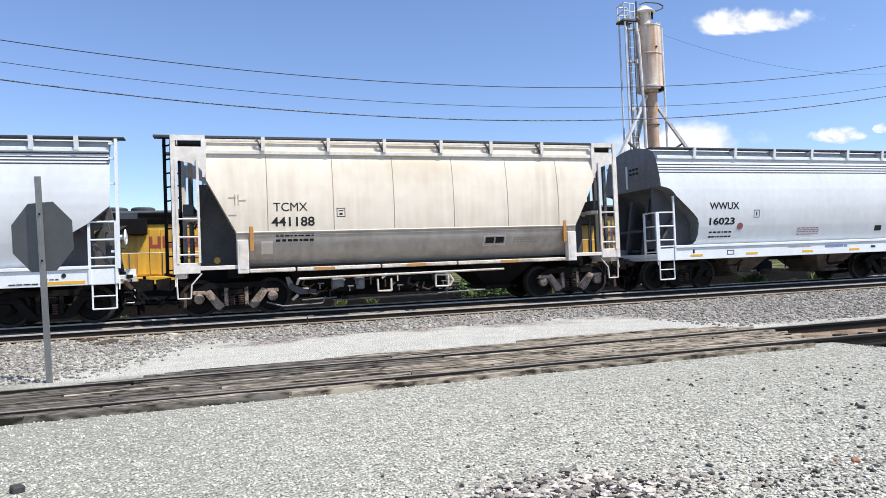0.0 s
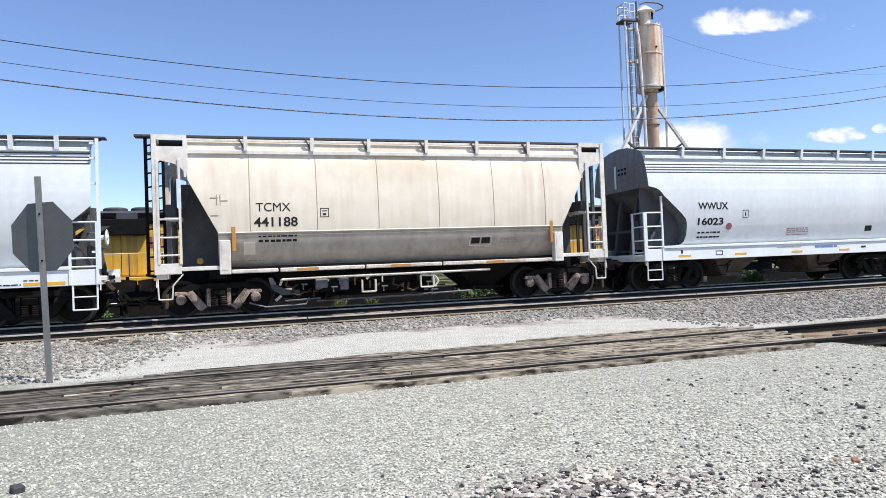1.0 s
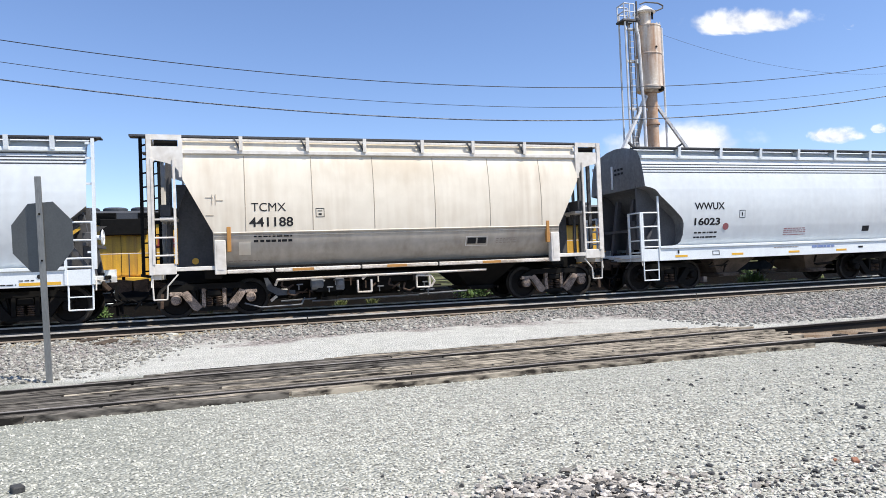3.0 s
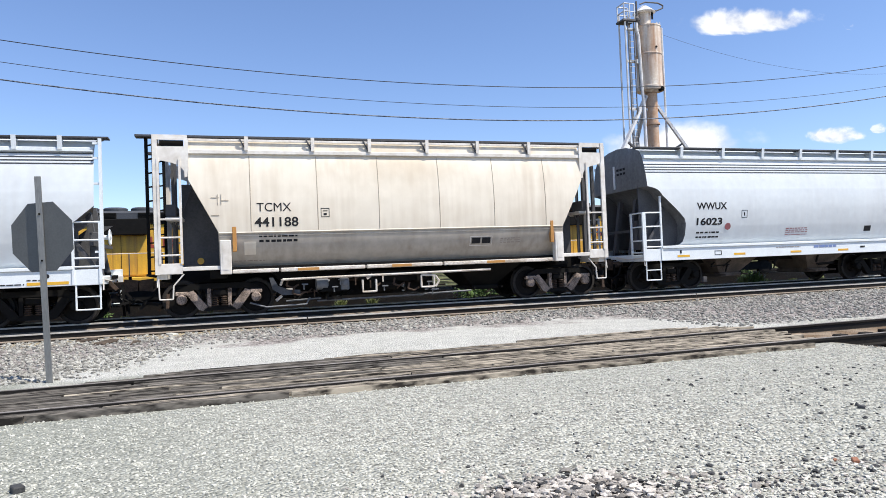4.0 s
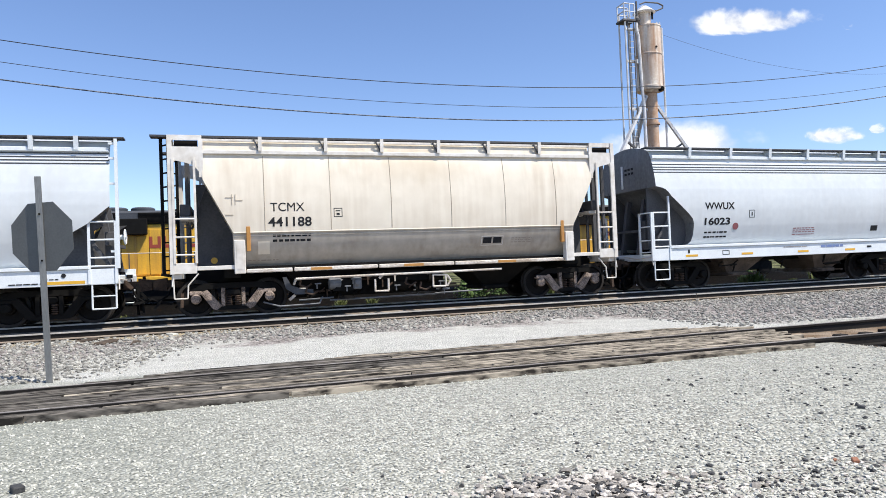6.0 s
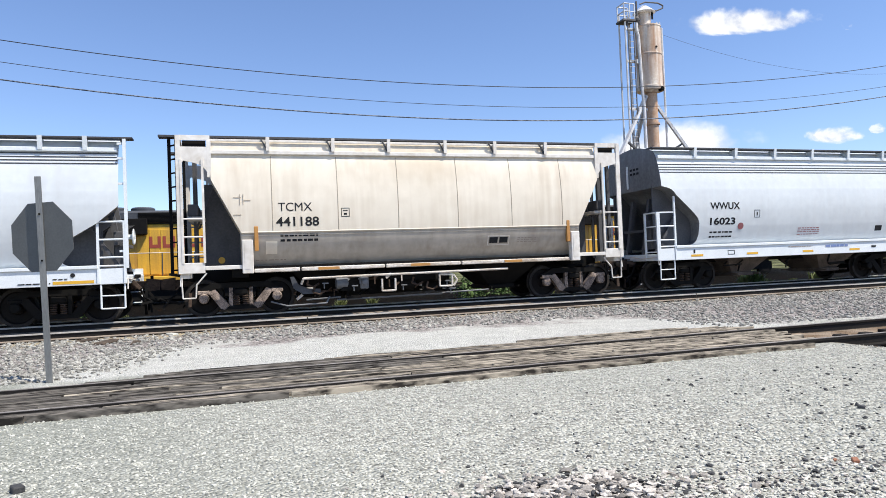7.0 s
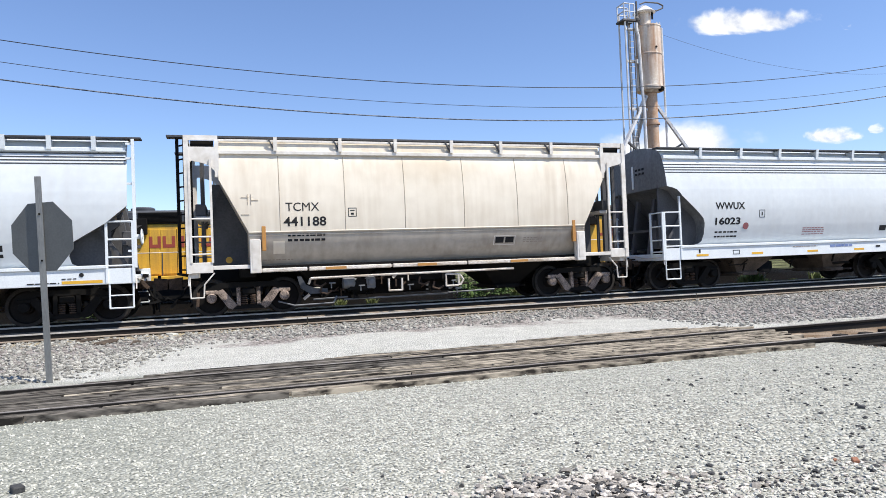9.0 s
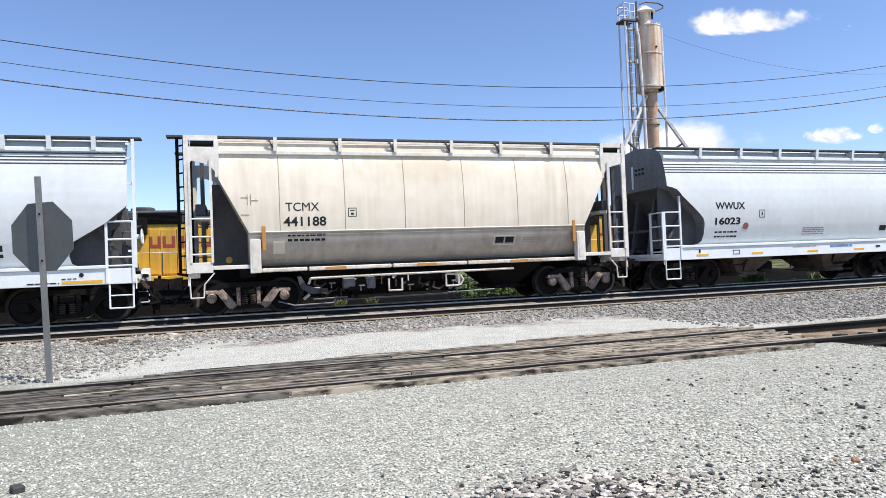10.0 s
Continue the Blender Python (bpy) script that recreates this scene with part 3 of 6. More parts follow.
    pipe(bm, [(-3.25, -1.40, 0.72), (-3.2, -1.45, 0.86), (-2.6, -1.45, 0.87), (2.45, -1.45, 0.90)], 0.032, 8)
    part("brake_pipe", bm, M["dirtypipe"], car)
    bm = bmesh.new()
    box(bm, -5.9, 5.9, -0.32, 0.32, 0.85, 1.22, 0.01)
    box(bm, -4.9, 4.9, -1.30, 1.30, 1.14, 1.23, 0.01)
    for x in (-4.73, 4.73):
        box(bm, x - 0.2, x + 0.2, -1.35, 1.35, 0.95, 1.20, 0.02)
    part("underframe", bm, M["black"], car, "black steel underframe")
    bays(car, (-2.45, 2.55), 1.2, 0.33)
    bm = bmesh.new()
    for x, y, z, r, l in ((-1.0, -0.85, 0.62, 0.20, 0.9), (-0.2, -0.5, 0.66, 0.14, 0.6), (0.4, -0.9, 0.74, 0.12, 0.4)):
        lathe(bm, [(r * 0.6, 0), (r, 0.05), (r, l - 0.05), (r * 0.6, l)], 16, Matrix.Translation((x, y, z)) @ pose(0, 0, 0, 0, 90))
    part("air_reservoir", bm, M["black"], car, "", True)
    bm = bmesh.new()
    prism(bm, [(-2.25, 0.50), (-1.55, 0.50), (-1.60, 0.78), (-1.95, 0.82)], -1.28, -1.05)
    part("control_valve", bm, M["black"], car, "grimy brake control valve")
    for x, z in ((-3.05, 0.70), (-0.25, 0.62), (0.15, 0.48), (-2.9, 0.50)):
        bm = bmesh.new()
        pipe(bm, [(x, -1.3, z + 0.16), (x - 0.05, -1.3, z), (x + 0.12, -1.3, z - 0.06), (x + 0.26, -1.3, z + 0.02)], 0.028, 6)
        part("pipe_bracket", bm, M["rust"], car)
    for x0, z0 in ((-1.15, 0.45), (0.45, 0.50)):
        bm = bmesh.new()
        pipe(bm, [(x0, -1.42, z0 + 0.32), (x0, -1.42, z0), (x0 + 0.36, -1.42, z0), (x0 + 0.36, -1.42, z0 + 0.32)], 0.028, 6)
        part("gate_handle", bm, M["dirtypipe"], car)
    bm = bmesh.new()
    pipe(bm, [(0.45, -1.42, 0.82), (0.85, -1.42, 0.80), (0.95, -1.42, 0.65), (0.85, -1.42, 0.5)], 0.028, 6)
    part("gate_lever", bm, M["dirtypipe"], car)
    bm = bmesh.new()
    pipe(bm, [(-4.0, -1.1, 0.30), (-3.6, -1.2, 0.18), (-2.6, -1.2, 0.2), (-2.5, -1.1, 0.36)], 0.022, 6)
    part("brake_lever", bm, M["shade_grime"], car)
    # brake gear between the trucks
    bm = bmesh.new()
    prism(bm, [(-3.52, 0.92), (-3.42, 0.92), (-3.30, 0.70), (-3.05, 0.60), (-2.75, 0.58), (-2.75, 0.46), (-3.20, 0.46), (-3.44, 0.62)], -1.26, -1.20)
    part("brake_beam_guard", bm, M["locogrey"], car, "grey curved guard plate")
    bm = bmesh.new()
    lathe(bm, [(0.05, 0.0), (0.16, 0.02), (0.17, 0.30), (0.12, 0.34), (0.03, 0.60)], 16, Matrix.Translation((-2.35, -1.15, 0.70)) @ pose(0, 0, 0, 0, 90))
    part("brake_cylinder", bm, M["shade_grime"], car, "grimy grey brake cylinder", True)
    bm = bmesh.new()
    box(bm, -1.72, -1.48, -1.30, -1.10, 0.52, 0.84, 0.03)
    lathe(bm, [(0.09, 0.0), (0.09, 0.06), (0.05, 0.08)], 12, Matrix.Translation((-1.60, -1.30, 0.70)) @ pose(0, 0, 0, 90))
    part("valve_body", bm, M["shade_grime"], car, "grimy brake valve body")
    bm = bmesh.new()
    prism(bm, [(-1.45, 0.98), (0.30, 0.98), (0.55, 0.72), (0.20, 0.68), (-1.20, 0.76)], -1.10, -1.06)
    part("reservoir_hanger", bm, M["black"], car, "black hanger plate")
    for x0, x1, z0, z1 in ((-3.1, -2.2, 0.30, 0.33), (-2.3, 0.6, 0.26, 0.28), (0.6, 2.0, 0.30, 0.33)):
        bm = bmesh.new()
        tube(bm, (x0, -1.05, z0), (x1, -1.05, z1), 0.024, 6)
        part("pull_rod", bm, M["shade_grime"], car, "long brake pull rod")
    for x0, z0 in ((-2.72, 0.70), (-1.95, 0.60), (-1.78, 0.78), (-0.62, 0.56), (0.62, 0.62), (0.72, 0.40)):
        bm = bmesh.new()
        box(bm, x0, x0 + 0.16, -1.40, -1.34, z0, z0 + 0.035, 0.006)
        box(bm, x0 + 0.04, x0 + 0.07, -1.37, -1.34, z0 - 0.12, z0, 0.004)
        part("valve_handle", bm, M["shade_grime"], car, "grimy grey valve handle")
    # an added backing sheet, standing in for the shade under the car
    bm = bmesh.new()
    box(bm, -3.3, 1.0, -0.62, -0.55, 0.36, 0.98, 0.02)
    part("cross_ridge_sheet", bm, M["black"], car, "added black backing sheet behind the brake gear")
    rng = random.Random(4)
    for i in range(70):
        bm = bmesh.new()
        x, z = rng.uniform(-3.4, 1.0), rng.uniform(0.30, 0.85)
        y = rng.uniform(-1.25, -0.6)
        d = rng.choice(((0.4, 0, 0), (0, 0, 0.2), (0.15, 0.0, 0.12), (0, 0.4, 0)))
        beam(bm, (x, y, z), (x + d[0], y + d[1], z + d[2]), rng.uniform(0.03, 0.07))
        part("brake_rod", bm, M["rust"] if i % 4 == 0 else M["dirtypipe"] if i % 9 == 1 else M["black"], car)
    for x in (-4.73, 4.73):
        add_truck(car, x)
    couplers(car, half)
    # writing
    lettering("reporting_mark", "TCMX", M["ink"], body, -3.78, -2.94, 2.585, 2.80, side, "black stencilled letters")
    lettering("car_number", "441188", M["ink"], body, -3.84, -2.77, 2.20, 2.44, side, "black stencilled number", 0.018)
    bars("load_data", M["ink"], body, -3.74, -2.80, ((1.945, 2.005), (1.82, 1.88)), side, 3, "small black stencilled lines")
    bm = bmesh.new()
    frame_box(bm, side, -2.20, -1.98, 2.42, 2.65, 0.016)
    decal(bm, side, -2.13, -2.05, 2.47, 2.52)
    decal(bm, side, -2.15, -2.03, 2.57, 2.59)
    part("stencil_box", bm, M["ink"], body)
    bm = bmesh.new()
    for x in (1.93, 2.23):
        decal(bm, side, x, x + 0.25, 1.63, 1.79)
    part("consolidated_stencil", bm, M["ink"], body, "two black stencil panels")
    bm = bmesh.new()
    frame_box(bm, side, 1.88, 2.53, 1.57, 1.83, 0.014)
    part("stencil_frame", bm, M["tanframe"], body)
    bars("faded_notice", M["faint"], body, 2.78, 3.40, ((1.74, 1.765), (1.69, 1.715), (1.63, 1.655)), side, 8)
    bars("small_notice", M["faint"], body, -4.35, -3.6, ((1.36, 1.385),), side, 9)
    bm = bmesh.new()
    decal(bm, side, -4.10, -3.82, 1.52, 1.84)
    part("routing_board", bm, M["tan"], body, "pale repainted patch")
    for x0, z0 in ((-4.95, 2.93), (-4.72, 2.86), (-4.95, 2.50)):
        bm = bmesh.new()
        box(bm, x0 + 0.10, x0 + 0.28, side(z0) - 0.012, side(z0), z0, z0 + 0.016)
        part("tack_strip", bm, M["seam"], body)
    bm = bmesh.new()
    for x in (-4.70, -4.62):
        box(bm, x, x + 0.012, side(2.9) - 0.014, side(2.9), 2.76, 3.02)
    part("defect_card_holder", bm, M["seam"], body)
    return car


def grey_hopper(x, half, flip, notch, label, inner, truck_in):
    """The pale grey cars coupled before and behind. notch: (z, set-back) of the side sheets at the ends."""
    car = root("hopper_car", pose(x, TRACK_Y, RAIL_Z), label, "freight car", "freight train")
    prof = [(1.36, 1.32), (1.5, 1.38), (1.7, 1.45), (1.95, 1.515), (2.2, 1.56), (2.5, 1.592), (2.8, 1.60), (3.1, 1.585), (3.4, 1.545), (3.65, 1.495), (3.9, 1.43), (4.05, 1.38), (4.16, 1.33), (4.335, 1.215), (4.45, 0.9), (4.54, 0.5), (4.58, 0.02)]
    zs = sorted({p[0] for p in prof} | {1.4, 1.5, 1.6, 1.9, 2.0, 2.1, 2.4, 2.6, 2.9, 3.0, 3.12, 3.15, 3.2, 3.3, 3.6} | {n[0] for n in notch if n[0] < 4.4})
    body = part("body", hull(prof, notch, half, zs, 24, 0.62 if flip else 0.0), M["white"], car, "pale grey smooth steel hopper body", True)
    # end faces: their shade is put into this grimy, darker grey
    body.data.materials.append(M["shade_grime"])
    side = lambda z: -interp(z, prof)
    b = half - 0.14
    for z in ((3.76, 3.84, 3.92, 4.01) if flip else (3.62, 3.70, 3.78, 3.87)):
        for s in ((1,) if flip else (-1, 1)):
            bm = bmesh.new()
            lo, hi = sorted((s * side(z), s * side(z) * 1.006))
            box(bm, -b, b, lo, hi, z, z + 0.026)
            part("side_rib", bm, M["grating"], body, "dark pressed rib line")
    bm = bmesh.new()
    for s in (-1, 1):
        lo, hi = sorted((s * 1.36, s * 1.45))
        box(bm, -b, b - (0.62 if flip and s > 0 else 0), lo, hi, 4.06, 4.16, 0.01)
    part("top_chord", bm, M["whitesill"], car)
    for s in (-1, 1):
        bm = bmesh.new()
        lo, hi = sorted((s * 1.50, s * 1.20))
        box(bm, -half - 0.08, half + (0.20 if s < 0 and flip else 0.08 if not flip else -0.62), lo, hi, 4.37, 4.41, 0.006)
        part("running_board", bm, M["grating"], car, "dark steel roof walkway grating")
        for i in range(12):
            px = half - 0.82 - 0.93 * i if flip else -half + 1.49 + 1.55 * (i - 1)
            if abs(px) > half:
                continue
            if flip and s > 0 and px > half - 0.7:
                continue
            bm = bmesh.new()
            beam(bm, (px, s * 1.46, 4.10), (px, s * 1.50, 4.42), 0.10, 0.03)
            prism(bm, [(px - 0.02, 4.14), (px + 0.02, 4.14), (px + 0.02, 4.36), (px - 0.02, 4.36)], min(s * 1.2, s * 1.47), max(s * 1.2, s * 1.47))
            part("walkway_bracket", bm, M["whitesill"], car)
    # deep side sill
    for s in (-1, 1):
        bm = bmesh.new()
        lo, hi = sorted((s * 1.50, s * 1.42))
        box(bm, -half, half, lo, hi, 0.93, 1.30, 0.01)
        lo, hi = sorted((s * 1.54, s * 1.38))
        box(bm, -half + 0.6, half - 0.6, lo, hi, 1.30, 1.38, 0.01)
        part("side_sill", bm, M["whitesill"], car, "deep white steel side sill")
    for e in (-1, 1):
        zt = [n for n in notch if n[1] > 0.3][-1][0]
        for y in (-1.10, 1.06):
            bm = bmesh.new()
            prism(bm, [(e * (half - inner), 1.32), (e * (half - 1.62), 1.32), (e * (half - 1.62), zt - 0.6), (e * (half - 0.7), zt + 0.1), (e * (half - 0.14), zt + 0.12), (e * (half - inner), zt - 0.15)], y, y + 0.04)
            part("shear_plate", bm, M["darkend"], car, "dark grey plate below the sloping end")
        for s in ((-1,) if flip and e > 0 else (-1, 1)):
            bm = bmesh.new()
            y = s * 1.50
            ladder(bm, (e * (half - 0.03), y), (e * (half - 0.60), y), 0.95, 2.42, (1.36, 1.56, 1.98, 2.40), 0.024)
            if not flip:
                beam(bm, (e * (half - 0.60), y, 2.42), (e * (half - 0.60), y, 2.90), 0.055, 0.05)
            part("side_ladder", bm, M["whitesill"], car)
        for y0 in (() if flip and e > 0 else (-1.50, 1.02)):
            bm = bmesh.new()
            ladder(bm, (e * (half + 0.03), y0), (e * (half + 0.03), y0 + (0.46 if flip else 0.62)), 0.95, 2.42, (1.2, 1.56, 1.98, 2.40), 0.022)
            part("end_ladder", bm, M["whitesill"], car)
        for s in (-1, 1):
            bm = bmesh.new()
            pipe(bm, [(e * (half - 0.05), s * 1.47, 0.95), (e * (half - 0.05), s * 1.47, 0.36), (e * (half - 0.56), s * 1.47, 0.36), (e * (half - 0.56), s * 1.47, 0.95)], 0.022, 6)
            tube(bm, (e * (half - 0.05), s * 1.47, 0.66), (e * (half - 0.56), s * 1.47, 0.66), 0.018, 6)
            part("stirrup_step", bm, M["whitesill"], car)
        bm = bmesh.new()
        box(bm, min(e * (half - 0.12), e * (half + 0.02)), max(e * (half - 0.12), e * (half + 0.02)), -1.42, 1.42, 0.93, 1.12, 0.01)
        box(bm, min(e * (half - 0.75), e * half), max(e * (half - 0.75), e * half), -1.42, 1.42, 1.08, 1.14, 0.01)
        part("end_sill", bm, M["whitesill"], car)
        bm = bmesh.new()
        for y0 in (-0.45, 0.45):
            beam(bm, (e * (half - 0.2), y0, 1.1), (e * (half - 0.5), y0, 2.9), 0.14)
        beam(bm, (e * (half - 0.25), -1.3, 1.9), (e * (half - 0.25), 1.3, 1.9), 0.08)
        beam(bm, (e * (half - 0.1), -1.2, 1.2), (e * (half - 0.9), -1.2, 2.4), 0.08)
        box(bm, min(e * (half - 0.35), e * (half - 0.1)), max(e * (half - 0.35), e * (half - 0.1)), -0.95, -0.6, 1.3, 2.2, 0.02)
        part("end_bracing", bm, M["darkend"], car)
    bm = bmesh.new()
    lathe(bm, [(0.17, -0.02), (0.20, 0.0), (0.17, 0.02), (0.145, 0.0)], 20, Matrix.Translation((half + 0.12, -1.1, 2.05)) @ pose(0, 0, 0, 0, 90))
    beam(bm, (half + 0.12, -1.27, 2.05), (half + 0.12, -0.93, 2.05), 0.03)
    beam(bm, (half + 0.12, -1.1, 1.88), (half + 0.12, -1.1, 2.22), 0.03)
    tube(bm, (half - 0.1, -1.1, 2.05), (half + 0.14, -1.1, 2.05), 0.06, 10)
    part("hand_brake_wheel", bm, M["whitesill"], car, "white hand brake wheel")
    bm = bmesh.new()
    box(bm, -half + 0.1, half - 0.1, -0.32, 0.32, 0.80, 1.22, 0.01)
    box(bm, -half + 1.6, half - 1.6, -1.40, 1.40, 1.16, 1.36, 0.01)
    part("underframe", bm, M["black"], car, "black steel underframe")
    bays(car, (-1.98, 1.72), 1.25, 0.33, "chute")
    rng = random.Random(14)
    for i in range(14):
        bm = bmesh.new()
        px, z = rng.uniform(-3.6, 3.6), rng.uniform(0.45, 0.85)
        d = rng.choice(((0.7, 0, 0.03), (0.1, 0, 0.25), (0.3, 0.0, 0.18)))
        y = rng.uniform(-1.2, -0.5)
        beam(bm, (px, y, z), (px + d[0], y + d[1], z + d[2]), rng.uniform(0.03, 0.06))
        part("brake_rod", bm, M["black"], car)
    if flip:
        bm = bmesh.new()
        beam(bm, (half + 0.02, -1.50, 1.30), (half + 0.02, -1.50, 4.36), 0.07, 0.06)
        for z in (1.7, 2.4, 3.3, 3.9, 4.25):
            beam(bm, (half - 0.14, -1.48, z), (half + 0.02, -1.48, z), 0.05)
        part("corner_post", bm, M["whitesill"], car, "white corner post")
    else:
        bm = bmesh.new()
        box(bm, -half + 0.10, -half + 0.14, 0.15, 0.23, 3.30, 4.05, 0.01)
        part("end_handhold", bm, M["whitesill"], car, "white upright handhold")
        bm = bmesh.new()
        for y0, y1 in ((-0.42, -0.30), (-0.24, -0.12), (-0.06, 0.06)):
            for z in (3.72, 3.86):
                box(bm, -half + 0.132, -half + 0.142, y0, y1, z, z + 0.07)
        part("end_mark", bm, M["ink"], body, "small dark painted marks")
    for e in (-1, 1):
        add_truck(car, e * (half - truck_in - (0.56 if e > 0 and not flip else 0.0)), False)
    couplers(car, half)
    return car, body, side

# ---- ground ----
NEAR_Y, NEAR_Z = 8.367, 0.056


def smooth(a, b, v):
    t = np.clip((v - a) / (b - a), 0, 1)
    return t * t * (3 - 2 * t)


def ground_z(x, y):
    bed = 0.085 * smooth(17.36, 17.60, y) * (1 - smooth(20.4, 21.8, y)) - 0.03 * smooth(16.2, 17.0, y) * (1 - smooth(17.3, 17.5, y)) - 0.09 * smooth(17.0, 17.12, y) * (1 - smooth(17.24, 17.36, y))
    dip = -0.17 * smooth(8.2, 9.4, x) * smooth(6.2, 7.3, y) * (1 - smooth(9.4, 10.0, y))
    lump = 0.02 * np.sin(x * 0.9 + y * 0.4) * np.sin(y * 0.7 - x * 0.3) * (1 - smooth(10, 16, y)) * smooth(0, 1, np.abs(y - NEAR_Y) - 1.3)
    pile = 0.05 * np.exp(-(((x - 1.72) / 0.42) ** 2 + ((y - 3.45) / 0.30) ** 2))
    fill = 0.115 * smooth(8.6, 9.2, x) * smooth(7.66, 7.76, y) * (1 - smooth(8.98, 9.06, y))
    return bed + dip + fill + lump + pile - 0.012


def gravel_material():
    m = bpy.data.materials.new("crushed_stone_ground")
    m.use_nodes = True
    n, l = m.node_tree.nodes, m.node_tree.links
    b = n["Principled BSDF"]
    b.inputs["Roughness"].default_value = 0.95
    b.inputs["Specular IOR Level"].default_value = 0.02
    tc = n.new("ShaderNodeTexCoord")
    sep = n.new("ShaderNodeSeparateXYZ")
    l.new(tc.outputs["Object"], sep.inputs[0])

    def vor(scale):
        v = n.new("ShaderNodeTexVoronoi")
        v.inputs["Scale"].default_value = scale
        v.inputs["Randomness"].default_value = 1.0
        l.new(tc.outputs["Object"], v.inputs["Vector"])
        return v

    def noi(scale, detail=5):
        v = n.new("ShaderNodeTexNoise")
        v.inputs["Scale"].default_value, v.inputs["Detail"].default_value = scale, detail
        l.new(tc.outputs["Object"], v.inputs["Vector"])
        return v.outputs[0]

    def math_(op, a, c, d=None):
        v = n.new("ShaderNodeMath")
        v.operation = op
        for i, s in enumerate((a, c, d)):
            if s is None:
                continue
            if isinstance(s, (int, float)):
                v.inputs[i].default_value = s
            else:
                l.new(s, v.inputs[i])
        return v.outputs[0]

    def rng(v, a, c, lo=0.0, hi=1.0, soft=False):
        r = n.new("ShaderNodeMapRange")
        if soft:
            r.interpolation_type = "SMOOTHSTEP"
        r.inputs[1].default_value, r.inputs[2].default_value, r.inputs[3].default_value, r.inputs[4].default_value = a, c, lo, hi
        l.new(v, r.inputs[0])
        return r.outputs[0]

    def mix(f, a, c):
        v = n.new("ShaderNodeMix")
        v.data_type = "RGBA"
        if isinstance(f, float):
            v.inputs[0].default_value = f
        else:
            l.new(f, v.inputs[0])
        for i, s in ((6, a), (7, c)):
            if isinstance(s, tuple):
                v.inputs[i].default_value = (*s, 1)
            else:
                l.new(s, v.inputs[i])
        return v.outputs[2]

    v1, v2 = vor(34), vor(17)
    big, mid = noi(0.35), noi(2.2)
    cell1 = n.new("ShaderNodeSeparateColor")
    l.new(v1.outputs["Color"], cell1.inputs[0])
    cell2 = n.new("ShaderNodeSeparateColor")
    l.new(v2.outputs["Color"], cell2.inputs[0])
    road = mix(rng(cell1.outputs[0], 0.0, 1.0), (0.20, 0.196, 0.168), (0.60, 0.59, 0.515))
    road = mix(rng(big, 0.35, 0.65, 0, 0.35), road, (0.39, 0.39, 0.338))
    road = mix(rng(mid, 0.5, 0.75, 0, 0.25), road, (0.48, 0.472, 0.41))
    # darker, greener left side: the lens's falloff is put into the gravel colour
    falloff = math_("ADD", sep.outputs[0], rng(noi(0.5, 5), 0.2, 0.8, -1.2, 1.2))
    road = mix(rng(falloff, 1.6, -2.2, 0.0, 0.5, True), road, (0.25, 0.265, 0.225))
    ball = mix(rng(cell2.outputs[0], 0, 1), (0.08, 0.07, 0.065), (0.46, 0.42, 0.39))
    dust = mix(rng(mid, 0.3, 0.7), (0.52, 0.512, 0.465), (0.62, 0.612, 0.56))
    dust = mix(rng(cell1.outputs[1], 0.35, 1.0, 0, 0.65), dust, (0.30, 0.295, 0.275))
    soil = mix(rng(mid, 0.3, 0.7), (0.12, 0.095, 0.07), (0.24, 0.19, 0.13))
    green = mix(rng(mid, 0.3, 0.7), (0.10, 0.13, 0.05), (0.24, 0.22, 0.12))
    yy = math_("ADD", sep.outputs[1], rng(noi(0.6, 6), 0.2, 0.8, -1.3, 1.3))
    col = mix(rng(yy, 9.6, 10.2, soft=True), road, dust)
    yb = math_("ADD", math_("ADD", yy, rng(sep.outputs[0], -3.4, -2.0, 3.2, 0.0, True)), rng(sep.outputs[0], 8.0, 10.0, 0.0, 3.2, True))
    col = mix(rng(yb, 12.8, 13.8, soft=True), col, ball)
    tan = mix(rng(mid, 0.3, 0.7), (0.30, 0.24, 0.15), (0.42, 0.36, 0.25))
    ys = math_("ADD", sep.outputs[1], rng(noi(1.5, 5), 0.2, 0.8, -0.35, 0.35))
    yt = math_("ADD", ys, rng(sep.outputs[0], -2.0, 3.0, 0.9, 0.0, True))
    col = mix(math_("MULTIPLY", rng(yt, 16.1, 16.7, soft=True), rng(mid, 0.3, 0.55)), col, tan)
    col = mix(math_("MULTIPLY", rng(sep.outputs[1], 16.85, 17.1, soft=True), rng(noi(1.1, 4), 0.35, 0.5)), col, soil)
    # trackbed under the train: the cars' shade is put into its near-black colour
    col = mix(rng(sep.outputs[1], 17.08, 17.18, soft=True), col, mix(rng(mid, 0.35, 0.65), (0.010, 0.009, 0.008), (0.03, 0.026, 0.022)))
    bare = math_("MULTIPLY", rng(sep.outputs[1], 21.7, 22.0, soft=True), rng(noi(0.8, 3), 0.42, 0.5))
    col = mix(bare, col, dust)
    # oily ground behind the train, with shade put into its near-black colour
    oily_shade = mix(rng(mid, 0.3, 0.7), (0.003, 0.003, 0.003), (0.010, 0.009, 0.008))
    col = mix(rng(sep.outputs[1], 22.5, 22.8, soft=True), col, oily_shade)
    col = mix(math_("MULTIPLY", rng(yy, 38.0, 44.0, soft=True), rng(big, 0.42, 0.55)), col, green)
    # shade in the gaps of the stone heap, put into the ground colour
    hx = math_("MULTIPLY", math_("SUBTRACT", sep.outputs[0], 1.8), 1.7)
    hy = math_("MULTIPLY", math_("SUBTRACT", sep.outputs[1], 3.4), 2.9)
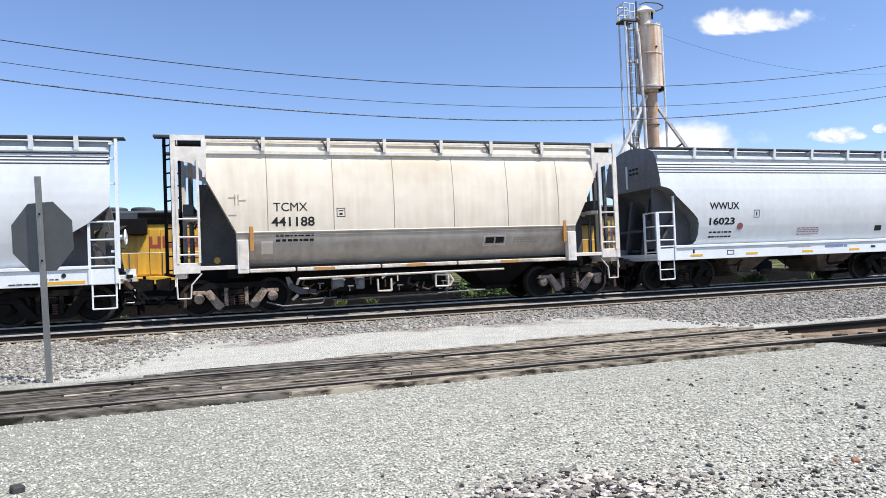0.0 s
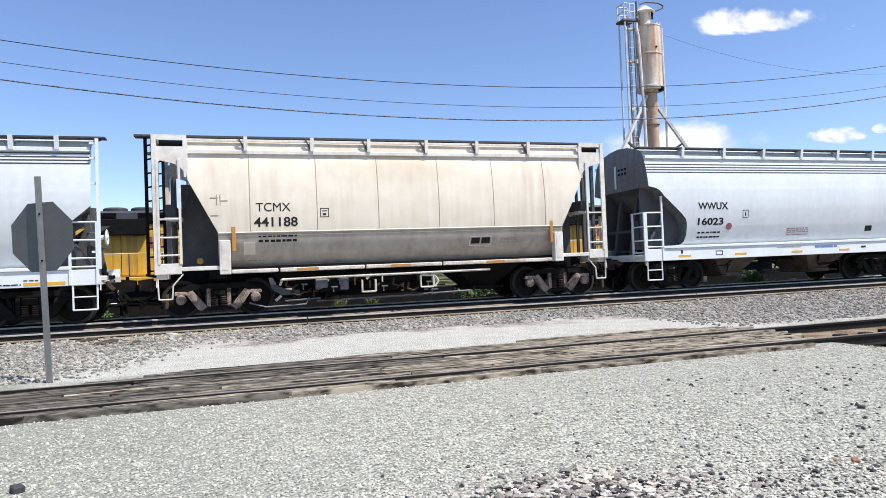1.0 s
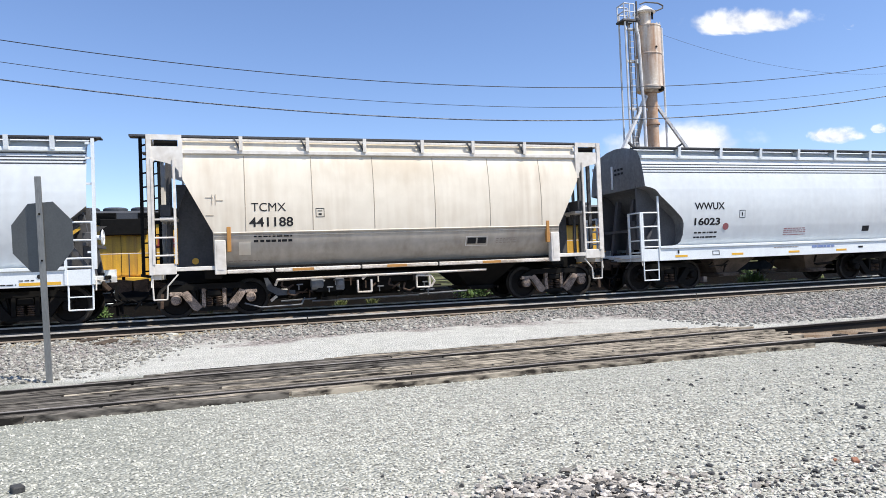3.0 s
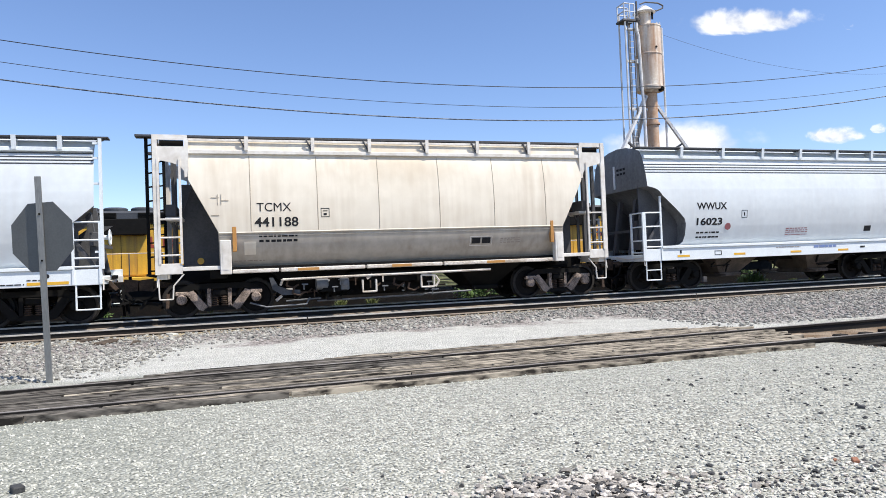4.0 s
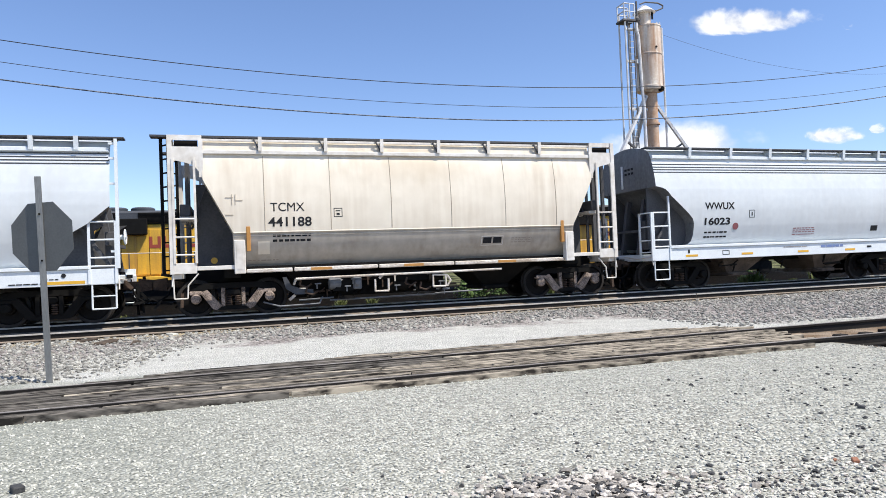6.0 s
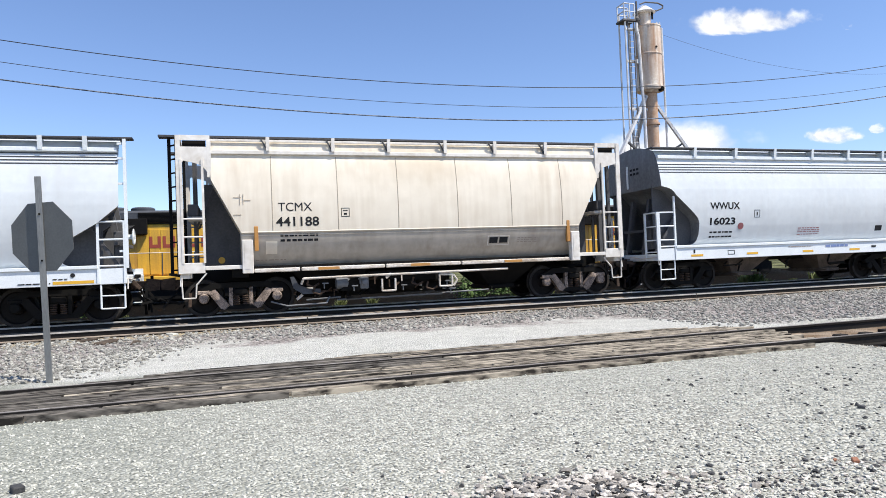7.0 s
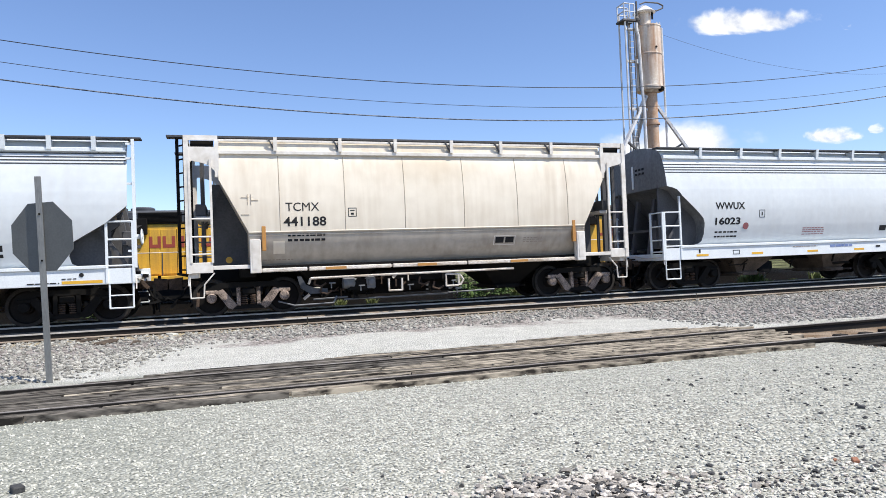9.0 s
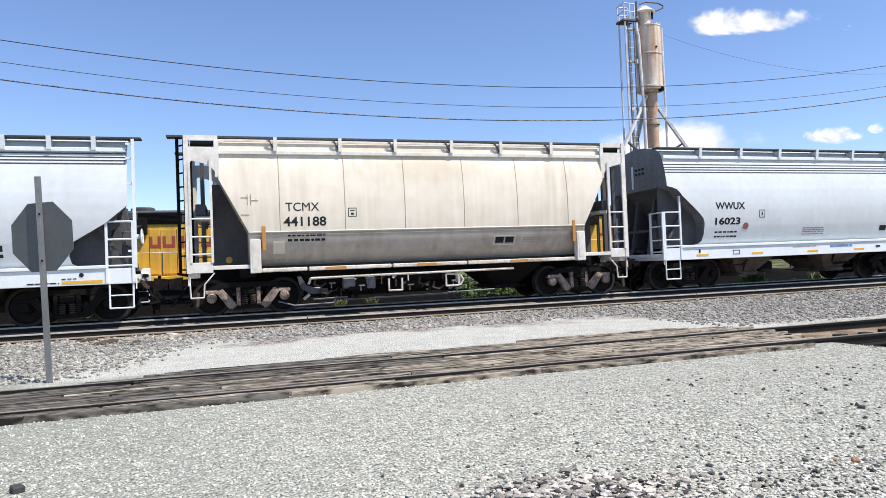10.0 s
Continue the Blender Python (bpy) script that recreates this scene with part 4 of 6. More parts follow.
    hr = math_("ADD", math_("ADD", math_("MULTIPLY", hx, hx), math_("MULTIPLY", hy, hy)), rng(noi(5.0, 4), 0.2, 0.8, -0.6, 0.6))
    col = mix(rng(hr, 1.3, 0.8, soft=True), col, (0.03, 0.026, 0.023))
    # soil strewn along the sunken rails
    pit = math_("MULTIPLY", rng(sep.outputs[0], 8.0, 9.0, soft=True), math_("MULTIPLY", rng(sep.outputs[1], 6.3, 6.9, soft=True), rng(sep.outputs[1], 9.7, 9.2, soft=True)))
    col = mix(pit, col, mix(rng(mid, 0.35, 0.65), (0.20, 0.14, 0.09), (0.34, 0.27, 0.20)))
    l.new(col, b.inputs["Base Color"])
    h = math_("ADD", math_("MULTIPLY", v1.outputs["Distance"], -1.2), math_("MULTIPLY", cell1.outputs[2], 0.6))
    h2 = math_("MULTIPLY", v2.outputs["Distance"], -2.2)
    isb = rng(yb, 12.8, 13.8)
    hm = n.new("ShaderNodeMix")
    l.new(isb, hm.inputs[0])
    l.new(h, hm.inputs[2])
    l.new(h2, hm.inputs[3])
    bp = n.new("ShaderNodeBump")
    bp.inputs["Strength"].default_value, bp.inputs["Distance"].default_value = 1.0, 0.022
    l.new(hm.outputs[0], bp.inputs["Height"])
    l.new(bp.outputs[0], b.inputs["Normal"])
    return m


def grid_axis(lo, hi, step, far):
    core = list(np.arange(lo, hi + 1e-6, step))
    out, d = [], step
    v = hi
    while v < far:
        d *= 1.5
        v += d
        out.append(v)
    back, d, v = [], step, lo
    while v > -far:
        d *= 1.5
        v -= d
        back.append(v)
    return np.array(back[::-1] + core + out)


def build_ground():
    xs, ys = grid_axis(-8, 24, 0.16, 3500), grid_axis(1.5, 24, 0.07, 3500)
    gx, gy = np.meshgrid(xs, ys)
    gz = ground_z(gx, gy)
    co = np.stack([gx, gy, gz], -1).reshape(-1, 3)
    nx, ny = len(xs), len(ys)
    idx = np.arange(nx * ny).reshape(ny, nx)
    f = np.stack([idx[:-1, :-1], idx[:-1, 1:], idx[1:, 1:], idx[1:, :-1]], -1).reshape(-1, 4)
    me = bpy.data.meshes.new("ground")
    me.from_pydata(co.tolist(), [], f.tolist())
    me.polygons.foreach_set("use_smooth", [True] * len(me.polygons))
    me.materials.append(gravel_material())
    tagged(new("ground", me), "pale crushed limestone yard with pinkish ballast along the rails", "ground", kind="structure")


build_ground()


def stones(name, label, material, spots, seed, rough=0.32, flat=0.75):
    """Loose stones as one scatter. spots: (x, y, size)."""
    rng = np.random.RandomState(seed)
    bm = bmesh.new()
    bmesh.ops.create_icosphere(bm, subdivisions=1, radius=1.0)
    base = np.array([v.co[:] for v in bm.verts])
    tri = np.array([[v.index for v in f.verts] for f in bm.faces])
    bm.free()
    co, fa = [], []
    for i, (x, y, s) in enumerate(spots):
        p = base * (1 + rng.uniform(-rough, rough, (len(base), 1)))
        p = p * s * rng.uniform(0.6, 1.25, 3) * np.array([1, 1, flat])
        a = rng.uniform(0, 6.28)
        c, q = math.cos(a), math.sin(a)
        p = p @ np.array([[c, q, 0], [-q, c, 0], [0, 0, 1]])
        p += (x, y, float(ground_z(np.array(x), np.array(y))) + s * 0.25)
        co.append(p)
        fa.append(tri + i * len(base))
    me = bpy.data.meshes.new(name)
    me.from_pydata(np.concatenate(co).tolist(), [], np.concatenate(fa).tolist())
    me.materials.append(material)
    return tagged(new(name, me), label, "stones", kind="stuff")


def scatter_stones():
    r = np.random.RandomState(5)
    sp = [(x, y, s) for x, y, s in zip(r.normal(1.80, 0.36, 950), r.normal(3.40, 0.22, 950), r.uniform(0.008, 0.024, 950) * r.choice((0.7, 1.0, 1.5), 950))]
    sp += [(x, y, s) for x, y, s in zip(r.uniform(0, 4.6, 500), r.uniform(2.7, 4.6, 500), r.uniform(0.004, 0.012, 500))]
    sp += [(x, y, s) for x, y, s in zip(r.uniform(1.2, 4.2, 700), r.normal(3.1, 0.25, 700), r.uniform(0.006, 0.02, 700))]
    stones("gravel_heap", "loose pale crushed stones in a low heap", M["stone"], sp, 1, 0.55, 0.5)
    sp = []
    while len(sp) < 16000:
        y = 2.7 + 4.6 * r.rand() ** 1.3
        x = r.uniform(-0.33 * y - 0.2, 1.35 * y + 0.2)
        if ((x - 1.8) / 0.6) ** 2 + ((y - 3.4) / 0.36) ** 2 > 0.6 + r.rand() * 0.6:
            sp.append((x, y, r.uniform(0.006, 0.015)))
    stones("loose_chips", "pale limestone chips strewn over the yard", M["pebble"], sp, 7, 0.4, 0.7)
    sp = []
    for _ in range(330):
        y = 2.7 + 3.6 * r.rand() ** 1.5
        x = y * (0.30 + 0.95 * r.rand() ** 0.8)
        sp.append((x, y, r.uniform(0.008, 0.014) if r.rand() < 0.6 else r.uniform(0.013, 0.024)))
    sp += [(x, y, s) for x, y, s in zip(r.normal(1.85, 0.36, 420), r.normal(3.38, 0.22, 420), r.uniform(0.007, 0.022, 420))]
    sp += [(x, y, s) for x, y, s in zip(r.uniform(1.3, 4.2, 260), r.normal(3.05, 0.18, 260), r.uniform(0.007, 0.02, 260))]
    stones("scattered_stones", "dark stones scattered over the pale gravel", M["darkstone"], sp, 2, 0.5, 0.6)
    sp = []
    for _ in range(9000):
        x = r.uniform(-8, 26)
        y = r.uniform(13.6, 16.95)
        if y > 16.2 and r.rand() < 0.75:
            continue
        if r.rand() < 0.35 and y < 15:
            continue
        sp.append((x, y, r.uniform(0.02, 0.05)))
    for _ in range(2600):
        y = r.uniform(10.0, 13.8)
        sp.append((r.uniform(-6, -2.2 + 0.35 * (y - 10) + r.normal(0, 0.3)), y, r.uniform(0.015, 0.045)))
    for _ in range(3000):
        sp.append((r.uniform(8.5, 20), r.uniform(10.0, 13.8), r.uniform(0.015, 0.045)))
    stones("track_ballast", "grey and pinkish ballast stones along the rails", M["ballast"], sp, 3)
    for name, label, mt, x, y, s in (("brick_lump", "broken piece of red brick on the gravel", M["brick"], 3.79, 3.33, 0.02),
                                     ("concrete_lump", "small grey block lying on the gravel", M["darkstone"], -1.40, 5.01, 0.035),
                                     ("pale_flat_stone", "pale flat stone beside the spare rail", M["pebble"], -1.40, 16.33, 0.075),
                                     ("wood_scrap", "dark weathered scrap of wood on the ballast", M["tie"], -3.13, 16.02, 0.10),
                                     ("wood_scrap", "dark weathered scrap of wood on the ballast", M["tie"], -1.95, 14.63, 0.08),
                                     ("wood_scrap", "dark weathered scrap of wood on the ballast", M["tie"], -2.54, 15.2, 0.12),
                                     ("brick_chip", "small chip of red brick on the gravel", M["brick"], 3.70, 3.40, 0.011),
                                     ("dark_lump", "dark rounded stone on the gravel", M["darkstone"], 5.05, 4.35, 0.022)):
        bm = bmesh.new()
        wide = 2.2 if s > 0.05 else 1.3
        box(bm, -s * wide, s * wide, -s, s, -0.01, s * (0.5 if s > 0.05 else 1.2), s * 0.2)
        for v in bm.verts:
            v.co.x += 0.25 * s * math.sin(v.co.y * 90 + x)
            v.co.z += 0.12 * s * math.sin(v.co.x * 70 + y) * (v.co.z > 0)
        ob = part(name, bm, mt, None, label, at=pose(x, y, float(ground_z(np.array(x), np.array(y))), 0, 4, 20 + 57 * x))
        tagged(ob, "", "rubble")


scatter_stones()

# ---- tracks ----


def rail_mesh(x0, x1):
    bm = bmesh.new()
    pts = [(-0.07, -0.17), (0.07, -0.17), (0.07, -0.155), (0.012, -0.135), (0.012, -0.045), (0.036, -0.032), (0.036, -0.004), (0.03, 0.0),
           (-0.03, 0.0), (-0.036, -0.004), (-0.036, -0.032), (-0.012, -0.045), (-0.012, -0.135), (-0.07, -0.155)]
    a = [bm.verts.new((x0, y, z)) for y, z in pts]
    b = [bm.verts.new((x1, y, z)) for y, z in pts]
    n = len(pts)
    for i in range(n):
        # web faces take a dark colour that paints in the shade below the head
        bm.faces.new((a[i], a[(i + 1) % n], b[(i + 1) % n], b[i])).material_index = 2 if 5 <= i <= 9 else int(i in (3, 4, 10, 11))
    bm.faces.new(a), bm.faces.new(b[::-1])
    return bm


def track(y, z, ties, label, rail_mat, x0=-60.0, x1=120.0, tie_len=2.6):
    t = root("railway_track", pose(0, y, z), label, "railway track", kind="structure")
    for s in (-1, 1):
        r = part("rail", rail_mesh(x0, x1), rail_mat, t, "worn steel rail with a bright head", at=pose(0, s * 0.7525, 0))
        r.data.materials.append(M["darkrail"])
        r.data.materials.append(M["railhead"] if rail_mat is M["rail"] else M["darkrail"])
        bm = bmesh.new()
        box(bm, x0, x1, -0.028, 0.028, 0.0, 0.004)
        part("rail_head", bm, M["railhead"] if rail_mat is M["rail"] else M["sidinghead"], r)
    bm = bmesh.new()
    box(bm, -0.115, 0.115, -tie_len / 2, tie_len / 2, -0.32, -0.165, 0.012)
    me = None
    rng = random.Random(11)
    x = ties[0]
    while x < ties[1]:
        m = pose(x + rng.uniform(-0.03, 0.03), rng.uniform(-0.06, 0.06), rng.uniform(-0.012, 0.008), 0, 0, rng.uniform(-1.2, 1.2))
        if me is None:
            ob = part("tie", bm, M["tie"], t, "", at=m)
            me = ob.data
        else:
            put("tie", me, t, m)
        x += 0.52
    return t


track(TRACK_Y, RAIL_Z, (-14, 44), "main track with worn rails on weathered wooden ties", M["rail"])
siding = track(NEAR_Y, NEAR_Z, (8.45, 32), "siding with worn rails, sunk into the plank crossing", M["darkrail"], tie_len=2.1)


def tie_debris_lumps():
    """Dark lumps of debris that stand out of the soil between the siding's rails, one to each tie."""
    rng = random.Random(31)
    bm = bmesh.new()
    box(bm, -0.10, 0.10, -0.08, 0.08, -0.15, -0.075, 0.015)
    me = None
    for i in range(34):
        m = pose(9.3 + 0.52 * i + rng.uniform(-0.05, 0.05), -0.05 + rng.uniform(-0.05, 0.05), rng.uniform(-0.015, 0.015), 0, 0, rng.uniform(-12, 12))
        if me is None:
            me = part("rail_clip", bm, M["soil"], siding, "dark lump of debris between the rails", at=m).data
        else:
            put("rail_clip", me, siding, m)


tie_debris_lumps()


def spare_rail():
    """Replacement rail lying on the ballast beside the main track, in joined lengths."""
    t = root("spare_rail", pose(0, 17.27, 0.135), "long rusty replacement rail lying beside the main track", "rail")
    for x0, x1 in ((-30.0, 1.72), (1.75, 13.6), (13.63, 40.0)):
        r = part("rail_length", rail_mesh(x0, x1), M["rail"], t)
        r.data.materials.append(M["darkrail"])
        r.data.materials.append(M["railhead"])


spare_rail()


def plank_crossing():
    c = root("plank_crossing", pose(0, NEAR_Y, NEAR_Z), "weathered grey-brown timber plank crossing between the siding's rails", "level crossing", kind="structure")
    rng = random.Random(21)
    rows = [(-1.10, -0.83, -9.5, 7.7, -0.002), (-0.65, -0.38, -9.5, 8.2, -0.006), (-0.37, -0.11, -9.5, 8.4, -0.004), (-0.10, 0.16, -9.5, 8.3, -0.010), (0.17, 0.42, -9.5, 8.5, -0.004),
            (0.43, 0.65, -9.5, 8.5, -0.010), (0.82, 1.10, -1.9, 8.6, -0.014), (1.11, 1.38, -1.2, 8.7, -0.005), (1.39, 1.66, 1.2, 8.6, -0.028), (1.67, 1.84, 4.4, 8.4, -0.02)]
    boards = []
    for y0, y1, x, end, sink in rows:
        c0 = y0 + (y1 - y0) * rng.uniform(0.42, 0.58)
        boards += [(y0, c0, x, end, sink), (c0, y1, x + rng.uniform(0, 0.3), end - rng.uniform(0, 0.4), sink - rng.uniform(0, 0.01))]
    for y0, y1, x, end, sink in boards:
        while x < end:
            l = min(rng.uniform(2.4, 5.5), end - x)
            if l > 0.5:
                bm = bmesh.new()
                n = 9
                top, bot = [], []
                g0, g1 = rng.uniform(0.008, 0.026), rng.uniform(0.008, 0.026)
                dz = sink + rng.uniform(-0.012, 0.010)
                for i in range(n + 1):
                    u = x + 0.015 + (l - 0.03) * i / n
                    w0, w1 = g0 + rng.uniform(-0.004, 0.012), g1 + rng.uniform(-0.004, 0.012)
                    if i in (0, n):
                        w0 += rng.uniform(0, 0.03)
                        w1 += rng.uniform(0, 0.03)
                    z = dz + rng.uniform(-0.006, 0.006)
                    top.append([bm.verts.new((u, y0 + w0, z - 0.008)), bm.verts.new((u, y0 + w0 + 0.012, z)), bm.verts.new((u, y1 - w1 - 0.012, z)), bm.verts.new((u, y1 - w1, z - 0.008))])
                    bot.append([bm.verts.new((u, y0 + w0, -0.16)), bm.verts.new((u, y1 - w1, -0.16))])
                for a, b, p, q in zip(top, top[1:], bot, bot[1:]):
                    for k in range(3):
                        bm.faces.new((a[k], a[k + 1], b[k + 1], b[k]))
                    bm.faces.new((p[0], a[0], b[0], q[0])), bm.faces.new((a[3], p[1], q[1], b[3]))
                for a, p in ((top[0], bot[0]), (top[-1], bot[-1])):
                    bm.faces.new((*a, p[1], p[0]))
                # dark planks grow likelier towards the low-x end
                is_dark = rng.random() < 0.75 - 0.22 * (x + l / 2)
                part("plank", bm, M["darkplank" if is_dark else "plank"], c)
            x += l
    # earth packing, near-black so that the gaps' shade is in its colour
    bm = bmesh.new()
    box(bm, -9.5, 8.4, -0.70, 0.70, -0.20, -0.10)
    box(bm, -1.9, 8.5, 0.80, 1.80, -0.20, -0.07)
    part("packing", bm, M["soil"], c, "dark earth packed below the planks")


plank_crossing()

# ---- stop sign seen from behind ----


def stop_sign():
    s = root("stop_sign", pose(-2.375, 9.95, -0.01, 0, -1.7, 0), "octagonal road sign, bare grey metal back, on a steel post", "road sign")
    bm = bmesh.new()
    w = 0.025
    prism(bm, [(-w, 0), (-w * 1.0, 2.74), (w, 2.74), (w, 0)], -0.012, 0.0)
    for e in (-1, 1):
        prism(bm, [(e * w, 0), (e * (w + 0.012), 0), (e * (w + 0.012), 2.74), (e * w, 2.74)], -0.012, 0.018)
    part("post", bm, M["post"], s, "galvanised steel channel post")
    bm = bmesh.new()
    r = 0.457 / math.cos(radians(22.5))
    pts = [(r * math.cos(radians(22.5 + 45 * i)), 1.935 + r * math.sin(radians(22.5 + 45 * i))) for i in range(8)]
    prism(bm, pts, 0.020, 0.024)
    plate = part("sign_plate", bm, M["galv"], s, "bare grey aluminium octagon", at=pose(0, 0, 0, 0, 0, -27))
    for z in (1.62, 2.24):
        bm = bmesh.new()
        lathe(bm, [(0.014, 0), (0.014, 0.012), (0.006, 0.016)], 8, Matrix.Translation((0, -0.013, z)) @ pose(0, 0, 0, 90))
        part("bolt", bm, M["black"], s, "dark bolt")


stop_sign()

# ---- locomotives behind the train ----


def locomotive():
    z0 = -0.10
    lo = root("locomotive", pose(-1.0, 34.55, z0), "yellow and dark grey diesel locomotive standing behind the freight cars", "locomotive", "locomotives")
    bm = bmesh.new()
    box(bm, -11, 11, -1.55, 1.55, 1.05, 1.42, 0.03)
    part("frame_sill", bm, M["loco"], lo)
    bm = bmesh.new()
    box(bm, -9.6, 6.2, -1.05, 1.05, 1.42, 3.85, 0.04)
    hood = part("long_hood", bm, M["loco"], lo, "yellow engine hood with door panels")
    for i in range(15):
        bm = bmesh.new()
        box(bm, -9.4 + i * 1.02, -8.44 + i * 1.02, -1.068, -1.05, 1.5, 3.6, 0.006)
        part("hood_door", bm, M["loco"], hood)
    bm = bmesh.new()
    box(bm, -9.7, 6.2, -1.10, 1.10, 3.85, 4.5, 0.10)
    top = part("hood_top", bm, M["locogrey"], lo, "dark grey upper hood and roof")
    for x in (-9.0, -7.8, -6.6, -5.4, -4.2, -3.0):
        bm = bmesh.new()
        lathe(bm, [(0.52, 4.48), (0.54, 4.52), (0.54, 4.66), (0.46, 4.72)], 22, Matrix.Translation((x - 0.1, 0, 0)))
        part("roof_fan", bm, M["locogrey"], top, smooth=True)
    for x in (-5.0, -2.2):
        bm = bmesh.new()
        box(bm, x - 1.0, x + 0.9, -1.13, -1.10, 3.9, 4.4, 0.01)
        for k in range(8):
            box(bm, x - 0.95, x + 0.85, -1.15, -1.13, 3.93 + k * 0.057, 3.955 + k * 0.057)
        part("radiator_grille", bm, M["black"], top, "black radiator grille")
    bm = bmesh.new()
    box(bm, 6.2, 9.0, -1.52, 1.52, 1.42, 4.45, 0.12)
    cab = part("cab", bm, M["loco"], lo, "yellow crew cab")
    for x in (6.6, 7.7):
        bm = bmesh.new()
        box(bm, x, x + 0.8, -1.535, -1.52, 3.0, 3.75, 0.005)
        part("cab_window", bm, M["black"], cab)
    bm = bmesh.new()
    box(bm, 9.0, 10.6, -1.0, 1.0, 1.42, 3.2, 0.12)
    part("short_hood", bm, M["loco"], lo)
    # lettering stands as plain red blocks
    for x, w in ((-2.50, 0.25), (-1.90, 0.27), (-1.30, 0.08), (-0.83, 0.25), (-0.22, 0.25), (1.0, 0.25), (1.6, 0.25), (2.2, 0.25), (2.6, 0.08), (3.0, 0.2), (3.4, 0.08), (3.9, 0.25)):
        bm = bmesh.new()
        if w < 0.1:
            box(bm, x - w, x + w, -1.08, -1.068, 2.74, 3.28)
        else:
            box(bm, x - w, x - w + 0.14, -1.08, -1.068, 2.74, 3.28)
            box(bm, x + w - 0.14, x + w, -1.08, -1.068, 2.74, 3.28)
            box(bm, x - w + 0.14, x + w - 0.14, -1.08, -1.068, 2.74, 2.90)
        part("red_block", bm, M["locored"], hood, "plain red painted block")
    bm = bmesh.new()
    box(bm, -4.75, -2.80, -1.42, -1.10, 3.36, 4.10, 0.03)
    part("filter_box", bm, M["black"], top, "dark grey filter box")
    bm = bmesh.new()
    for x in (-3.95, -2.75, -1.55, -0.35):
        box(bm, x - 0.012, x + 0.012, -1.075, -1.066, 1.5, 3.6)
    part("door_gap", bm, M["black"], hood, "dark gap between hood doors")
    for i in range(16):
        bm = bmesh.new()
        x = -10.6 + i * 1.4 + 0.03
        tube(bm, (x, -1.5, 1.42), (x, -1.5, 2.5), 0.025, 6)
        part("stanchion", bm, M["locogrey"], lo)
    bm = bmesh.new()
    tube(bm, (-10.6, -1.5, 2.5), (6.2, -1.5, 2.5), 0.02, 6)
    part("handrail", bm, M["tanframe"], lo)
    for x in (-7.2, 7.2):
        bm = bmesh.new()
        box(bm, x - 2.3, x + 2.3, -1.2, 1.2, 0.35, 0.85, 0.05)
        for e in (-1.7, 0, 1.7):
            lathe(bm, [(0.3, -1.25), (0.5, -1.2), (0.5, -1.0), (0.1, -1.0), (0.1, 1.0), (0.5, 1.0), (0.5, 1.2), (0.3, 1.25)], 20, Matrix.Translation((x + e, 0, 0.52)) @ pose(0, 0, 0, 90))
        part("truck", bm, M["black"], lo, "black three-axle truck")
    bm = bmesh.new()
    box(bm, -4.85, 4.85, -1.3, 1.3, 0.22, 1.05, 0.12)
    part("fuel_tank", bm, M["black"], lo)
    return lo


first = locomotive()
copy_thing(first, pose(22.6, 34.55, -0.10))

# ---- sand tower ----


